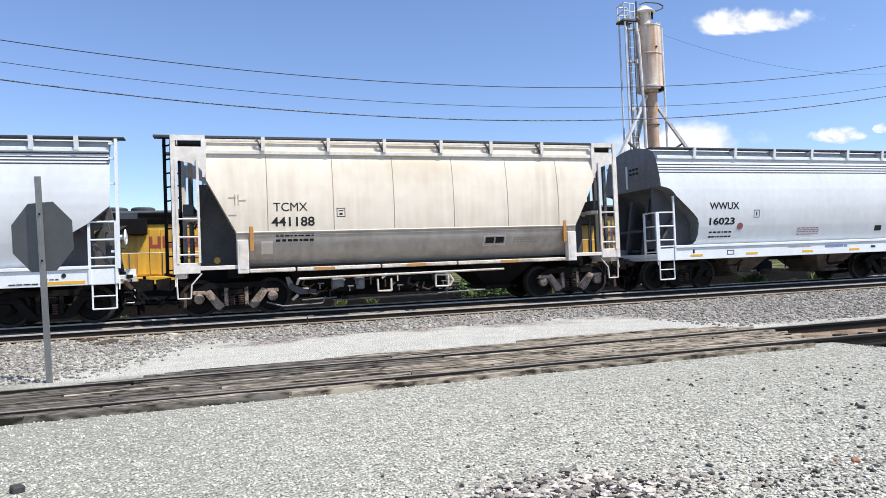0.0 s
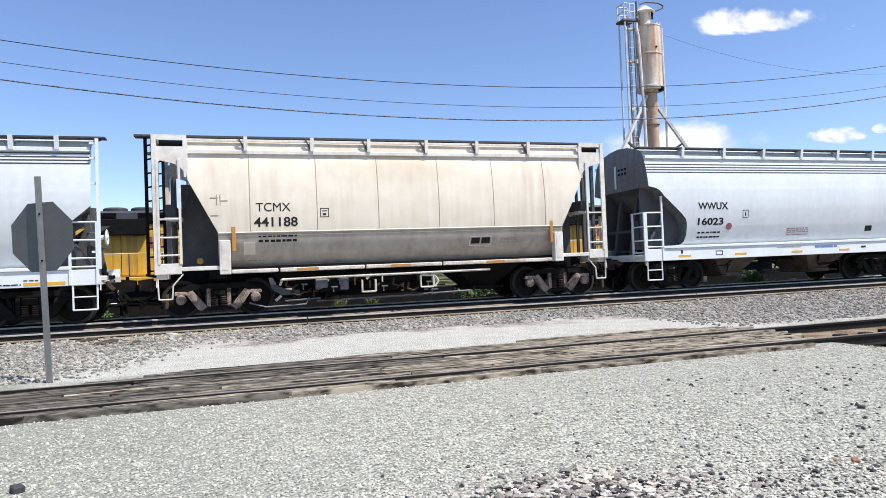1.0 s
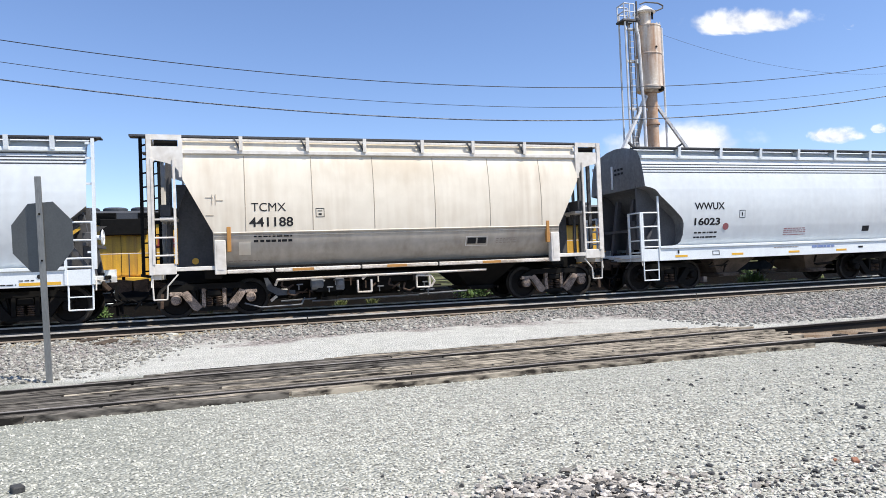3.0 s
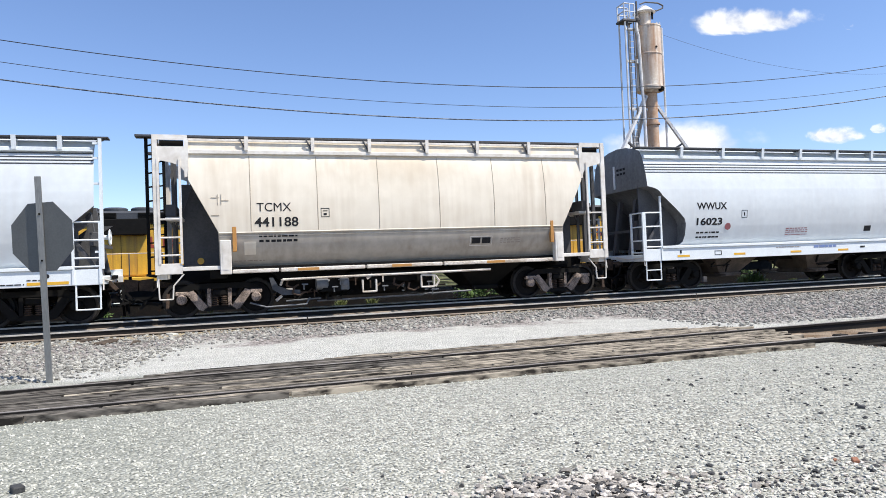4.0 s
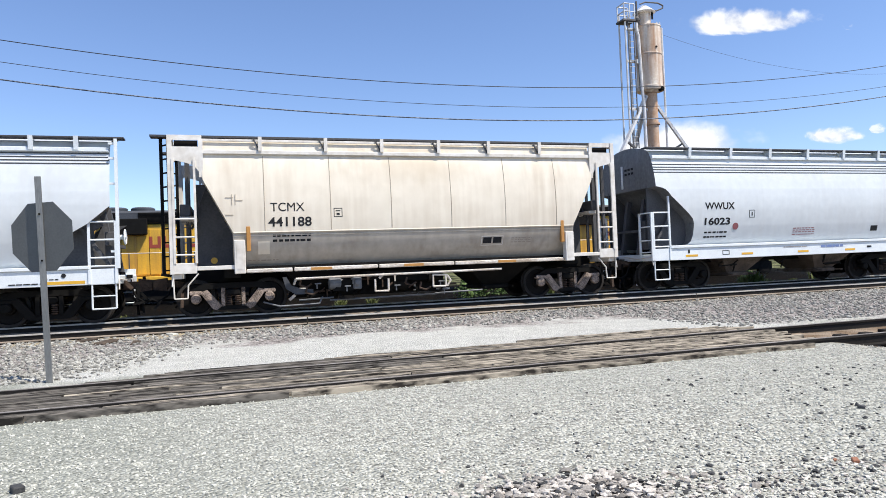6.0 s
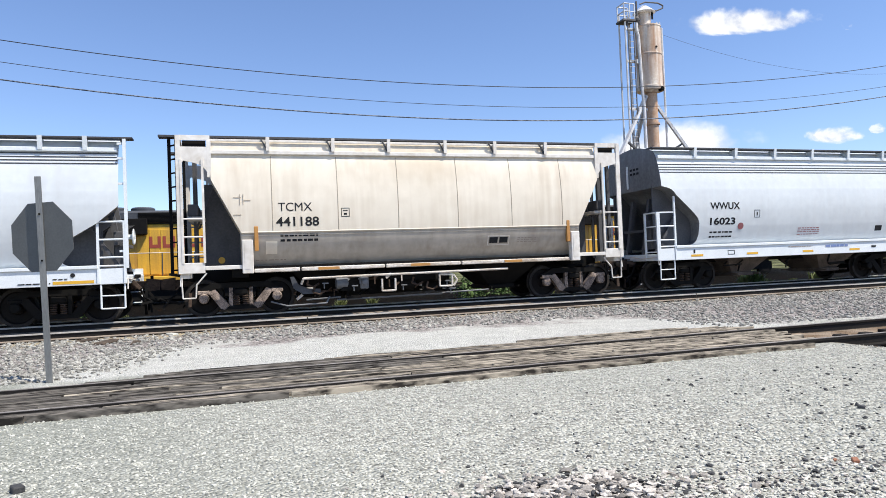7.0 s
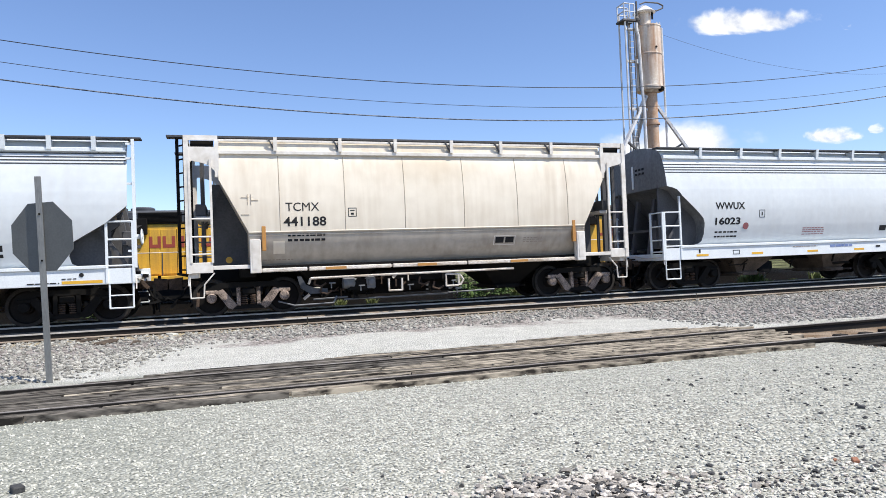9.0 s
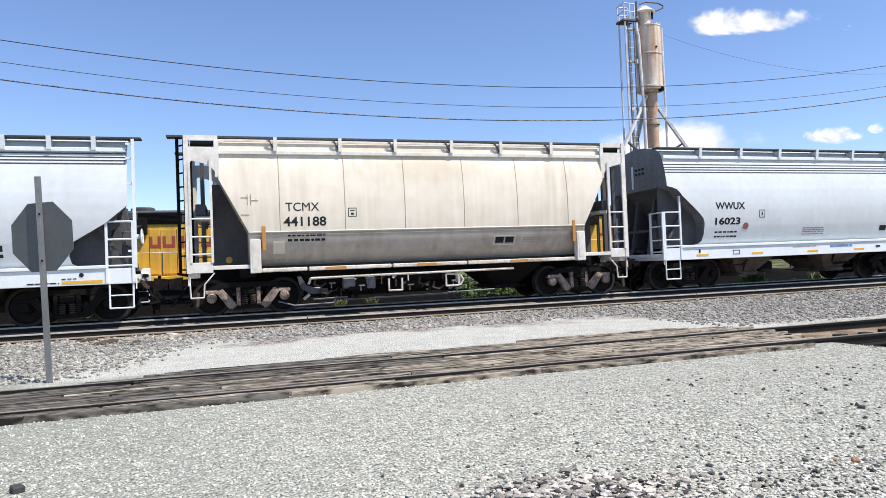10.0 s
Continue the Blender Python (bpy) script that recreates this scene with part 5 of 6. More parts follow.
def sand_tower():
    k = 27.0 / 31.8
    cx = 22.66 * k
    z = lambda v: 1.354 + (v - 1.354) * k
    s = root("sand_tower", pose(cx, 27.0, 0), "tall rust-streaked sand tower with a caged ladder mast", "tower")
    r = 0.70 * k
    bm = bmesh.new()
    lathe(bm, [(0.34, z(10.52)), (r, z(10.75)), (r, z(12.6)), (r + 0.025, z(12.62)), (r + 0.025, z(12.68)), (r, z(12.70)), (r, z(14.18)), (r + 0.02, z(14.19)), (r + 0.02, z(14.26)), (r * 0.9, z(14.30)), (r * 0.3, z(14.36))], 32)
    tank = part("tank", bm, M["silo"], s, "cream cylindrical tank streaked with rust", True)
    bm = bmesh.new()
    lathe(bm, [(0.05, 0.0), (0.05, 0.03), (0.03, 0.04)], 12, Matrix.Translation((0.02, -r, z(12.95))) @ pose(0, 0, 0, 90))
    part("level_port", bm, M["black"], tank, "small dark round port")
    bm = bmesh.new()
    lathe(bm, [(0.30, z(14.3)), (0.30, z(15.05))], 20, Matrix.Translation((-0.15, 0, 0)))
    part("vent_neck", bm, M["silo"], tank, "short vent neck", True)
    bm = bmesh.new()
    lathe(bm, [(0.50, z(15.03)), (0.54, z(15.06)), (0.12, z(15.48)), (0.03, z(15.52))], 20, Matrix.Translation((-0.15, 0, 0)))
    part("vent_cap", bm, M["white_shed"], tank, "pale conical vent cap", True)
    bm = bmesh.new()
    box(bm, 0.02, 0.12, -0.34, -0.30, z(14.6), z(15.0), 0.01)
    part("vent_louvre", bm, M["black"], tank)
    bm = bmesh.new()
    for q in (0.36, 0.52):
        tube(bm, (q, -0.2, z(14.28)), (q + 0.03, -0.2, z(14.52)), 0.035, 6)
    box(bm, 0.30, 0.56, -0.26, -0.14, z(14.27), z(14.36), 0.01)
    part("top_fitting", bm, M["steel"], tank)
    bm = bmesh.new()
    lathe(bm, [(0.27, 0.0), (0.27, z(10.5))], 18, Matrix.Translation((0.05, 0, 0)))
    for zz in (z(6.85), z(8.7)):
        lathe(bm, [(0.27, 0.0), (0.34, 0.01), (0.34, 0.09), (0.27, 0.10)], 18, Matrix.Translation((0.05, 0, zz)))
    part("drop_pipe", bm, M["silorust"], s, "rusted central pipe", True)
    # three raking legs on a girder frame
    zg = z(6.45)
    for q in ((-1.95, -0.5), (1.65, -0.5), (0.1, 1.8)):
        f = (z(10.2) - zg) / (z(10.2) - z(7.4))
        foot = (q[0] * f * 0.92, q[1] * f * 0.92)
        bm = bmesh.new()
        beam(bm, (-0.15 + q[0] * 0.06, q[1] * 0.06, z(10.35)), (*foot, zg), 0.17, 0.12)
        part("brace_leg", bm, M["steel"], s, "pale steel raking leg")
        bm = bmesh.new()
        beam(bm, (foot[0] * 0.72, foot[1] * 0.72, zg + 1.05), (-0.03 + 0.1 * q[0], 0.1 * q[1], zg + 0.2), 0.09)
        part("cross_brace", bm, M["darkend"], s, "dark cross brace")
        bm = bmesh.new()
        box(bm, foot[0] - 0.12, foot[0] + 0.12, foot[1] - 0.12, foot[1] + 0.12, 0.0, zg, 0.02)
        part("support_column", bm, M["tower_dark"], s, "grimy dark steel column")
        bm = bmesh.new()
        beam(bm, (*foot, zg), (-0.03, 0, zg), 0.14)
        part("girder", bm, M["steel"], s)
    # ladder mast
    for x, y in ((-1.36, -0.2), (-1.36, 0.3), (-0.80, 0.3)):
        bm = bmesh.new()
        tube(bm, (x, y, 0), (x, y, z(14.9)), 0.042, 8)
        part("mast_tube", bm, M["steel"], s)
    for x, y in ((-1.24, -0.24), (-0.93, -0.24)):
        bm = bmesh.new()
        tube(bm, (x, y, 0), (x, y, z(14.4)), 0.03, 6)
        part("ladder_stile", bm, M["tower_dark"], s, "dark ladder stile")
    bm = bmesh.new()
    for i in range(42):
        tube(bm, (-1.24, -0.24, 0.4 + i * 0.3), (-0.93, -0.24, 0.4 + i * 0.3), 0.016, 5)
    part("ladder_rungs", bm, M["steel"], s)
    for zz in (z(12.2), z(9.55), z(14.0)):
        bm = bmesh.new()
        beam(bm, (-1.36, -0.2, zz), (-0.3, -0.1, zz), 0.10)
        box(bm, -0.84, -0.66, -0.24, -0.08, zz - 0.10, zz + 0.10, 0.01)
        part("mast_tie", bm, M["steel"], s)
    bm = bmesh.new()
    pts = [(-0.78, -0.25, z(14.35)), (-0.80, -0.25, z(14.0)), (-0.70, -0.25, z(13.6)), (-0.66, -0.25, z(12.3)), (-0.62, -0.25, z(10.6)), (-0.56, -0.25, z(10.0)), (-0.56, -0.25, 0)]
    pipe(bm, pts, 0.075, 8)
    part("filling_pipe", bm, M["steel"], s, "pale filling pipe")
    bm = bmesh.new()
    tube(bm, (-0.60, -0.12, z(10.6)), (-0.62, -0.12, z(14.1)), 0.06, 8)
    part("air_pipe", bm, M["tower_dark"], s, "dark rusty air pipe")
    bm = bmesh.new()
    lathe(bm, [(0.05, z(14.35)), (0.14, z(14.5)), (0.14, z(14.62)), (0.05, z(14.75)), (0.04, z(15.6))], 12, Matrix.Translation((-0.70, -0.2, 0)))
    part("filter", bm, M["tower_dark"], s, "dark filter with a thin vent", True)
    bm = bmesh.new()
    box(bm, -1.52, -0.84, -0.32, 0.32, z(14.42), z(14.53), 0.01)
    part("platform", bm, M["tower_dark"], s, "small dark platform")
    bm = bmesh.new()
    for x, y in ((-1.44, -0.28), (-1.14, -0.28), (-0.88, -0.28), (-1.44, 0.28), (-0.88, 0.28)):
        tube(bm, (x, y, z(14.5)), (x, y, z(15.4)), 0.032, 6)
    for zz in (z(14.95), z(15.4)):
        pipe(bm, [(-0.88, -0.28, zz), (-1.44, -0.28, zz), (-1.44, 0.28, zz), (-0.88, 0.28, zz)], 0.028, 6)
    part("platform_rail", bm, M["steel"], s, "pale steel platform railing")
    bm = bmesh.new()
    pipe(bm, [(-0.5, -0.2, z(15.45)), (-0.2, -0.2, z(15.6)), (0.5, -0.2, z(15.62)), (0.78, -0.2, z(15.5)), (0.76, -0.2, z(15.35)), (0.40, -0.2, z(15.16)), (0.1, -0.2, z(15.2))], 0.035, 6)
    part("vent_pipe", bm, M["tower_dark"], s)
    bm = bmesh.new()
    tube(bm, (0.70, -0.2, 0), (0.64, -0.2, z(14.2)), 0.05, 8)
    part("down_pipe", bm, M["steel"], s)
    bm = bmesh.new()
    lathe(bm, [(r + 0.03, z(10.62)), (r + 0.04, z(10.64)), (r + 0.04, z(10.84)), (r + 0.02, z(10.86))], 28)
    part("collar", bm, M["silo"], s, "pale collar round the tank's foot", True)
    bm = bmesh.new()
    lathe(bm, [(0.07, 0), (0.10, 0.02), (0.10, 0.24), (0.07, 0.26)], 14, Matrix.Translation((0.24, -0.40, z(10.62))) @ pose(0, 0, 0, 90))
    part("outlet", bm, M["black"], s, "dark round outlet")


sand_tower()

# ---- overhead cables ----


def cable(pts, y, r, label, mt):
    """A sagging cable through three points (x, z)."""
    (x1, z1), (x2, z2), (x3, z3) = pts
    co = np.polyfit((x1, x2, x3), (z1, z2, z3), 2)
    bm = bmesh.new()
    xs = np.linspace(-22, 62, 85)
    pipe(bm, [(x, y, float(np.polyval(co, x))) for x in xs], r, 6)
    ob = part("overhead_cable", bm, mt, None, label, True)
    tagged(ob, "", "cable", "overhead cables", "structure")


K = 23.0 / 26.0
for pts, r, label in ((((-7.44, 9.65), (8.49, 8.81), (33.13, 10.90)), 0.014, "thin dark overhead cable"),
                      (((-7.46, 8.89), (9.5, 7.97), (33.04, 9.80)), 0.010, "thin dark overhead cable"),
                      (((-7.47, 8.28), (10.0, 7.38), (33.0, 9.27)), 0.022, "thick twisted dark overhead cable")):
    cable([(x * K, 1.354 + (z - 1.354) * K) for x, z in pts], 23.0, r, label, M["twist" if r > 0.02 else "wire"])
bm = bmesh.new()
KT = 27.0 / 26.0
co = np.polyfit((19.42, 23.38, 28.96, 33.1), (11.78, 10.95, 10.46, 10.54), 2)
pipe(bm, [(x * KT, 27.3, 1.354 + (float(np.polyval(co, x)) - 1.354) * KT) for x in np.linspace(19.0, 46, 30)], 0.006, 6)
tagged(part("overhead_cable", bm, M["wire"], None, "thin dark cable hanging from the sand tower", True), "", "cable", "overhead cables", "structure")

# ---- plants ----


def weed(x, y, h, n, seed, mt, label):
    rng = random.Random(seed)
    bm = bmesh.new()
    for i in range(n):
        a, lean = rng.uniform(0, 6.28), rng.uniform(0.1, 0.9)
        hh = h * rng.uniform(0.4, 1.0)
        bx, by = rng.gauss(0, h * 0.22), rng.gauss(0, h * 0.22)
        dx, dy = math.cos(a), math.sin(a)
        w = h * rng.uniform(0.03, 0.07)
        p = [(bx, by, 0), (bx + dx * hh * lean * 0.4, by + dy * hh * lean * 0.4, hh * 0.6), (bx + dx * hh * lean, by + dy * hh * lean, hh)]
        v = [bm.verts.new((p[0][0] - dy * w, p[0][1] + dx * w, 0)), bm.verts.new((p[0][0] + dy * w, p[0][1] - dx * w, 0)),
             bm.verts.new((p[1][0] + dy * w * 1.3, p[1][1] - dx * w * 1.3, p[1][2])), bm.verts.new((p[1][0] - dy * w * 1.3, p[1][1] + dx * w * 1.3, p[1][2])),
             bm.verts.new(p[2])]
        bm.faces.new((v[0], v[1], v[2], v[3])), bm.faces.new((v[3], v[2], v[4]))
    ob = part("weed", bm, mt, None, label, at=pose(x, y, float(ground_z(np.array(x), np.array(y))) - 0.01))
    tagged(ob, "", "plant", "weeds by the rails")


for i, (x, y, h, n, mt) in enumerate(((10.6, 24.2, 0.35, 120, "grass"), (12.2, 24.4, 0.3, 120, "grass"),
                                      (3.50, 23.2, 0.32, 90, "grass"), (4.60, 23.2, 0.34, 90, "grass"), (18.6, 20.8, 0.45, 90, "grass"), (19.2, 20.9, 0.6, 110, "leaf"),
                                      (20.5, 21.6, 0.3, 120, "grass"), (22.0, 21.8, 0.25, 120, "grass"), (17.2, 21.5, 0.25, 90, "grass"), (-0.7, 20.6, 0.25, 60, "grass"),
                                      (-3.0, 20.7, 0.25, 60, "grass"), (25.0, 23.5, 0.4, 120, "grass"))):
    weed(x, y, h, n, 40 + i, M[mt], "low green weeds growing in the gravel" if mt == "leaf" else "tuft of dry yellow-green grass")

def bush(x, y, w, h, n, seed):
    rng = random.Random(seed)
    b = root("bush", pose(x, y, -0.02), "low leafy green bush growing behind the rails", "plant", "bushes behind the rails")
    bm = bmesh.new()
    for i in range(9):
        a = rng.uniform(0, 6.28)
        tube(bm, (0, 0, 0), (math.cos(a) * w * 0.4, math.sin(a) * w * 0.4, h * rng.uniform(0.5, 0.9)), 0.012, 5, 0.004)
    part("stem", bm, M["tie"], b)
    bm = bmesh.new()
    for i in range(n):
        a, r, z = rng.uniform(0, 6.28), rng.random() ** 0.5, rng.random()
        rr = w * 0.5 * r * (1 - 0.6 * z * z) * (0.8 + 0.35 * math.sin(3 * a + seed))
        c = Vector((math.cos(a) * rr, math.sin(a) * rr, 0.05 + h * z * (0.75 + 0.25 * math.sin(2 * a + seed))))
        u = Vector((rng.gauss(0, 1), rng.gauss(0, 1), rng.gauss(0, 0.5))).normalized() * rng.uniform(0.04, 0.08)
        v = u.cross(Vector((rng.gauss(0, 1), rng.gauss(0, 1), rng.gauss(0, 1)))).normalized() * rng.uniform(0.02, 0.04)
        bm.faces.new([bm.verts.new(c + p) for p in (-u, v, u, -v)])
    part("crown", bm, M["leaf"], b)


for i, (x, y, w, h) in enumerate(((8.6, 24.4, 1.2, 0.95), (9.5, 24.9, 1.4, 0.8), (10.6, 25.6, 1.0, 0.6), (20.6, 22.9, 0.8, 0.6), (-4.4, 24.6, 1.0, 0.5))):
    bush(x, y, w, h, 500, 70 + i)

# ---- clouds ----


def cloud_material(seed, density, size):
    m = bpy.data.materials.new("cloud")
    m.use_nodes = True
    n, l = m.node_tree.nodes, m.node_tree.links
    n.remove(n["Principled BSDF"])
    tc = n.new("ShaderNodeTexCoord")
    mp = n.new("ShaderNodeMapping")
    mp.inputs["Location"].default_value = (seed * 3.1, seed * 1.7, seed * 0.7)
    mp.inputs["Scale"].default_value = (1 / size, 1 / size, 1.15 / size)
    l.new(tc.outputs["Object"], mp.inputs[0])
    no = n.new("ShaderNodeTexNoise")
    no.inputs["Scale"].default_value, no.inputs["Detail"].default_value, no.inputs["Roughness"].default_value = 1.7, 7, 0.52
    l.new(mp.outputs[0], no.inputs["Vector"])
    vm = n.new("ShaderNodeVectorMath")
    vm.operation = "MULTIPLY_ADD"
    vm.inputs[1].default_value, vm.inputs[2].default_value = (2, 0, 2.2), (-1, 0, -0.95)
    l.new(tc.outputs["Generated"], vm.inputs[0])
    ln = n.new("ShaderNodeVectorMath")
    ln.operation = "LENGTH"
    l.new(vm.outputs[0], ln.inputs[0])
    sq = n.new("ShaderNodeMath")
    sq.operation = "POWER"
    sq.inputs[1].default_value = 2.4
    l.new(ln.outputs["Value"], sq.inputs[0])
    a = n.new("ShaderNodeMath")
    a.operation = "MULTIPLY_ADD"
    a.inputs[1].default_value = -0.85
    l.new(sq.outputs[0], a.inputs[0])
    am = n.new("ShaderNodeMapRange")
    am.clamp = False
    low = 0.30 if density > 0.5 else -0.45
    am.inputs[1].default_value, am.inputs[2].default_value, am.inputs[3].default_value, am.inputs[4].default_value = 0.3, 0.7, low, 0.86
    l.new(no.outputs[0], am.inputs[0])
    l.new(am.outputs[0], a.inputs[2])
    r = n.new("ShaderNodeMapRange")
    r.interpolation_type = "SMOOTHSTEP"
    r.inputs[1].default_value, r.inputs[2].default_value, r.inputs[4].default_value = 0.0, 0.55, density
    l.new(a.outputs[0], r.inputs[0])
    br = n.new("ShaderNodeMapRange")
    br.inputs[1].default_value, br.inputs[2].default_value, br.inputs[3].default_value, br.inputs[4].default_value = 0.32, 0.62, 0.66, 0.95
    l.new(no.outputs[0], br.inputs[0])
    e = n.new("ShaderNodeEmission")
    e.inputs[0].default_value = (0.93, 0.95, 1.0, 1)
    l.new(br.outputs[0], e.inputs[1])
    t = n.new("ShaderNodeBsdfTransparent")
    mx = n.new("ShaderNodeMixShader")
    l.new(r.outputs[0], mx.inputs[0])
    l.new(t.outputs[0], mx.inputs[1])
    l.new(e.outputs[0], mx.inputs[2])
    l.new(mx.outputs[0], n["Material Output"].inputs[0])
    return m


CLOUDS = []


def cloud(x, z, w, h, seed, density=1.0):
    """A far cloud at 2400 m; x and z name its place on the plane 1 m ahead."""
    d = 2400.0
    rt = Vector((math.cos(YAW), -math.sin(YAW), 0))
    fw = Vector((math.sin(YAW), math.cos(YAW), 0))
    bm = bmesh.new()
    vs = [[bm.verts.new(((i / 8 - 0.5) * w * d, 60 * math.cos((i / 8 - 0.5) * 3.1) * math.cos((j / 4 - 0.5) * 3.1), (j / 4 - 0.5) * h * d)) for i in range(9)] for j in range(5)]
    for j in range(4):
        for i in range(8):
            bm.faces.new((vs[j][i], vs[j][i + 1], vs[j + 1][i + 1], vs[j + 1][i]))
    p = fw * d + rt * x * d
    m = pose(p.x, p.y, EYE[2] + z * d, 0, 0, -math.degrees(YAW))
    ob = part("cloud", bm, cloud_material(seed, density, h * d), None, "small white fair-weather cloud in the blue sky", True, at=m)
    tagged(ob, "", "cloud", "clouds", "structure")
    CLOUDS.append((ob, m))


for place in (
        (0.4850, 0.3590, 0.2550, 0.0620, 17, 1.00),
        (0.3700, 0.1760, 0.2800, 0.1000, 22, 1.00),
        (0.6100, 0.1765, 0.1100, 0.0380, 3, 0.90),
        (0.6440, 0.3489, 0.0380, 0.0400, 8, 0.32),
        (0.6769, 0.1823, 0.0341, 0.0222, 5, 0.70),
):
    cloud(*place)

# ---- the train ----
CREAM = cream_hopper()
RIGHT, RBODY, RSIDE = grey_hopper(12.48 + 5.75, 5.75, False, [(1.36, 1.10), (1.42, 1.36), (1.50, 1.45), (1.70, 1.49), (2.05, 1.48), (2.20, 1.42), (2.35, 1.28), (2.90, 0.66), (3.02, 0.57), (3.10, 0.48), (3.15, 0.36), (3.20, 0.14), (4.5, 0.14)],
                                  "pale grey covered hopper car with a deep white sill", 0.12, 1.22)
LEFT, LBODY, LSIDE = grey_hopper(-2.25 - 5.47, 5.47, True, [(1.36, 1.20), (1.44, 1.36), (1.62, 1.40), (1.95, 1.28), (2.36, 0.60), (2.77, 0.12), (4.5, 0.12)],
                                 "pale grey covered hopper car with white hand brake wheel", 0.56, 1.55)


def right_car_writing():
    o = 18.23
    lettering("reporting_mark", "WWUX", M["ink"], RBODY, 14.35 - o, 15.47 - o, 2.46, 2.68, RSIDE, "black stencilled letters", 0.022)
    lettering("car_number", "16023", M["ink"], RBODY, 14.35 - o, 15.31 - o, 1.98, 2.21, RSIDE, "black stencilled number", 0.03)
    bars("load_data", M["ink"], RBODY, 14.37 - o, 15.22 - o, ((1.73, 1.78), (1.59, 1.64)), RSIDE, 5, "small black stencilled lines")
    bm = bmesh.new()
    lathe(bm, [(0.11, 0), (0.11, 0.008)], 20, Matrix.Translation((15.53 - o, RSIDE(1.93) - 0.002, 1.93)) @ pose(0, 0, 0, 102))
    part("red_disc", bm, M["maroon"], RBODY, "round dark red decal")
    bm = bmesh.new()
    frame_box(bm, RSIDE, 16.04 - o, 16.26 - o, 2.19, 2.43, 0.016)
    decal(bm, RSIDE, 16.13 - o, 16.17 - o, 2.25, 2.36)
    part("stencil_box", bm, M["ink"], RBODY)
    bars("red_notice", M["maroon"], RBODY, 17.85 - o, 18.75 - o, ((1.80, 1.83), (1.74, 1.765), (1.68, 1.705), (1.60, 1.625)), RSIDE, 6, "small reddish printed notice")
    bm = bmesh.new()
    decal(bm, RSIDE, 21.2 - o, 21.5 - o, 1.66, 1.84)
    part("stencil_panel", bm, M["ink"], RBODY)
    ys = -1.506
    for x in (13.85, 15.95, 18.2, 20.2):
        bm = bmesh.new()
        box(bm, x - o - 0.22, x - o + 0.22, ys, -1.498, 1.02, 1.085)
        part("sill_reflector", bm, M["yellow"], RIGHT, "yellow reflective strip")
    bars("sill_notice", M["faint"], RIGHT, 17.4 - o, 18.4 - o, ((1.20, 1.225),), lambda z: ys, 7)
    bars("sill_name", M["blueink"], RIGHT, 18.95 - o, 19.9 - o, ((1.16, 1.23),), lambda z: ys, 12, "small blue painted line", (0.1, 0.3))
    bm = bmesh.new()
    for a in ((15.0, 15.26, 1.04, 1.06), (15.0, 15.26, 1.16, 1.18), (15.0, 15.02, 1.04, 1.18), (15.24, 15.26, 1.04, 1.18)):
        box(bm, a[0] - o, a[1] - o, ys, -1.498, a[2], a[3])
    part("sill_box", bm, M["ink"], RIGHT)
    bm = bmesh.new()
    box(bm, 13.72 - o, 13.78 - o, ys - 0.01, -1.498, 1.13, 1.24, 0.01)
    box(bm, 20.95 - o, 21.15 - o, ys - 0.01, -1.498, 1.10, 1.16, 0.01)
    part("sill_hole", bm, M["ink"], RIGHT)


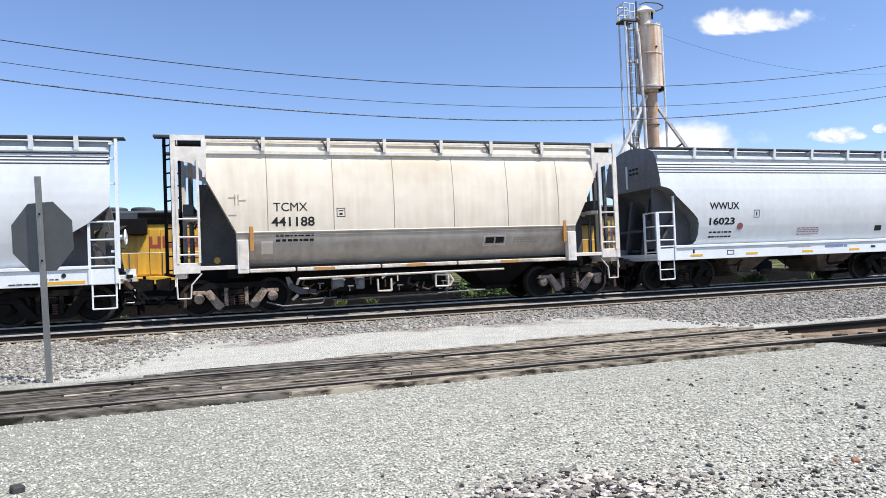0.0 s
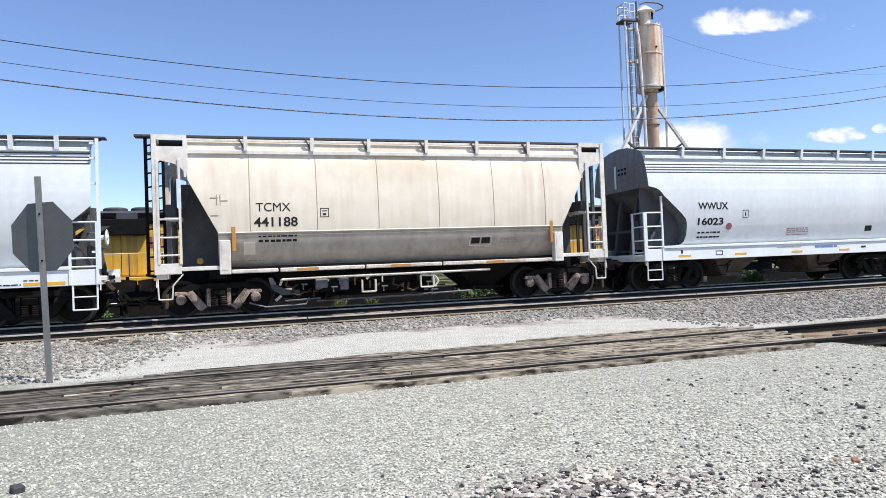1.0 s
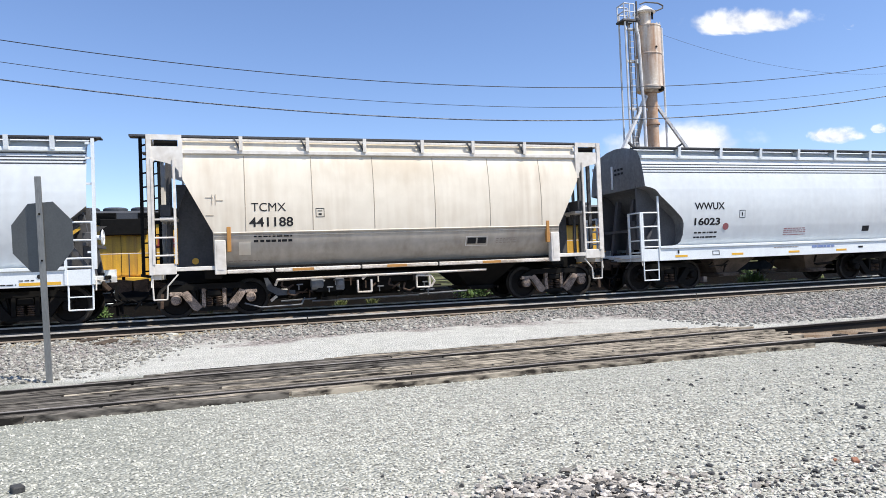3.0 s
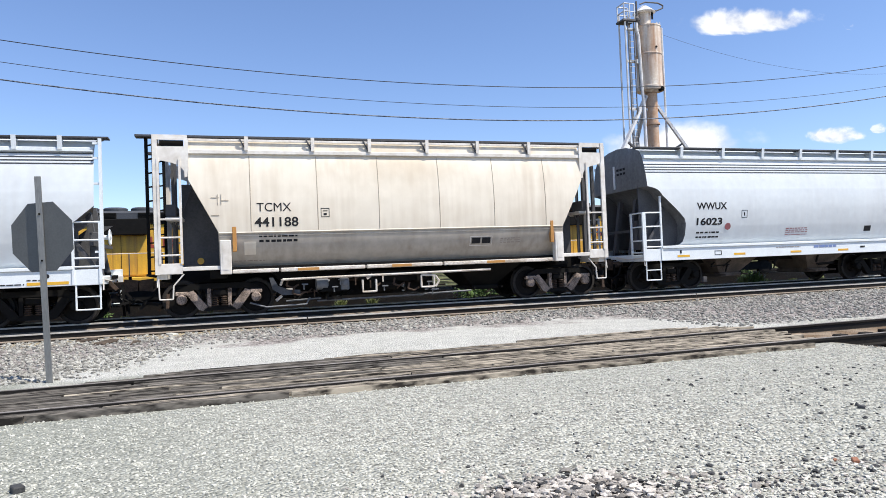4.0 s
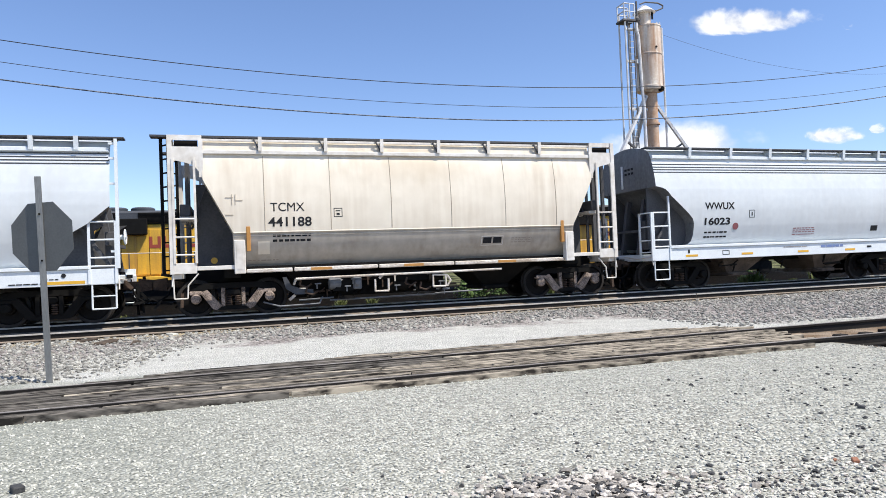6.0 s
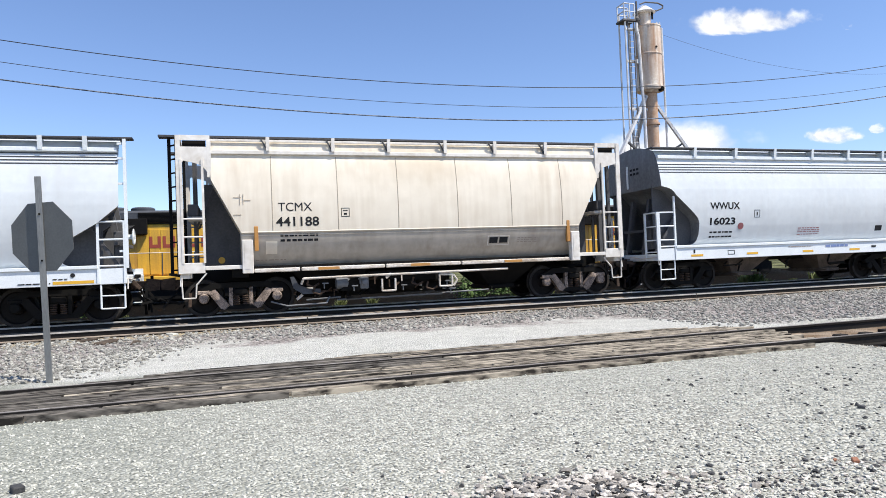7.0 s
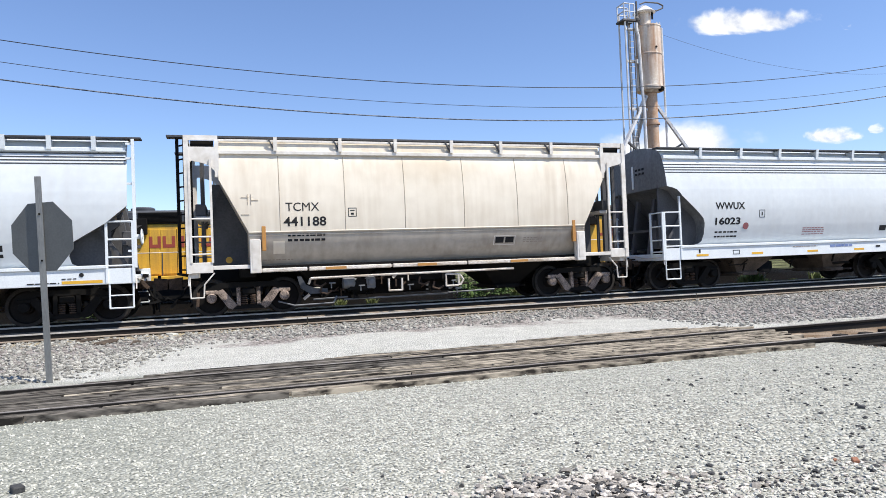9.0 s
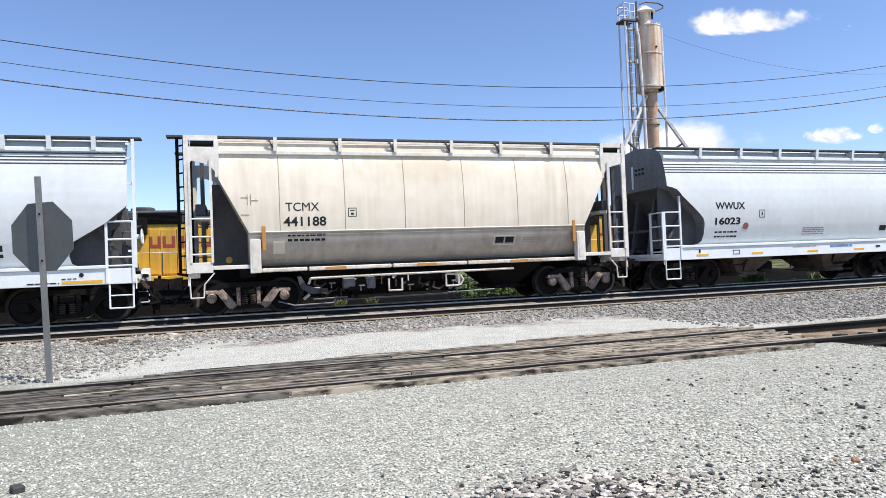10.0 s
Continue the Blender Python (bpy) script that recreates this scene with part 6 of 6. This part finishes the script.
def left_car_marks():
    o = -7.72
    ys = -1.506
    bm = bmesh.new()
    box(bm, -3.80 - o, -2.95 - o, ys, -1.498, 0.97, 1.04)
    part("sill_reflector", bm, M["yellow"], LEFT, "yellow reflective strip")
    bars("sill_notice", M["ink"], LEFT, -4.5 - o, -3.85 - o, ((0.99, 1.015),), lambda z: ys, 15)
    bars("sill_note", M["ink"], LEFT, -3.8 - o, -3.5 - o, ((1.08, 1.10),), lambda z: ys, 16)
    bm = bmesh.new()
    lathe(bm, [(0.05, 0), (0.05, 0.012)], 12, Matrix.Translation((-3.39 - o, -1.50, 1.17)) @ pose(0, 0, 0, 90))
    part("sill_hole", bm, M["ink"], LEFT)
    bm = bmesh.new()
    decal(bm, LSIDE, -5.6 - o, -4.97 - o, 1.62, 1.70)
    decal(bm, LSIDE, -5.6 - o, -4.97 - o, 1.76, 1.90)
    part("stencil_panel", bm, M["ink"], LBODY)


right_car_writing()
left_car_marks()

TIMES = (0, 0.5, 1, 1.5, 2, 2.5, 2.9, 3.4, 4, 4.5, 5, 5.5, 6.2, 7, 7.5, 8, 8.5, 9, 10)
SHIFT = {
    "cream": (-0.295, -0.525, -0.718, -0.821, -0.849, -0.849, -0.838, -0.787, -0.702, -0.633, -0.549, -0.462, -0.333, -0.183, -0.090, -0.033, 0, 0, 0),
    "right": (-0.218, -0.457, -0.651, -0.758, -0.780, -0.780, -0.778, -0.748, -0.694, -0.645, -0.568, -0.495, -0.355, -0.197, -0.090, -0.025, 0, 0, 0),
    "left": (-0.364, -0.592, -0.770, -0.883, -0.908, -0.900, -0.872, -0.796, -0.705, -0.630, -0.552, -0.462, -0.333, -0.183, -0.088, -0.036, 0, 0, 0),
}


def motions():
    cars = ((CREAM, "cream"), (RIGHT, "right"), (LEFT, "left"))
    for car, key in cars:
        base = car.matrix_basis.copy()
        walk(car, [(t, Matrix.Translation((d, 0, 0)) @ base) for t, d in zip(TIMES, SHIFT[key])])
        for w, owner, x in WHEELSETS:
            if owner is car:
                walk(w, [(t, pose(x, 0, WHEEL_R, 0, math.degrees(d / WHEEL_R), 0)) for t, d in zip(TIMES, SHIFT[key])])
    rt = Vector((math.cos(YAW), -math.sin(YAW), 0))
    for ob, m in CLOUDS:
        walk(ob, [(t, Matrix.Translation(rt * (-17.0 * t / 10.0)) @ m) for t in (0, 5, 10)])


motions()
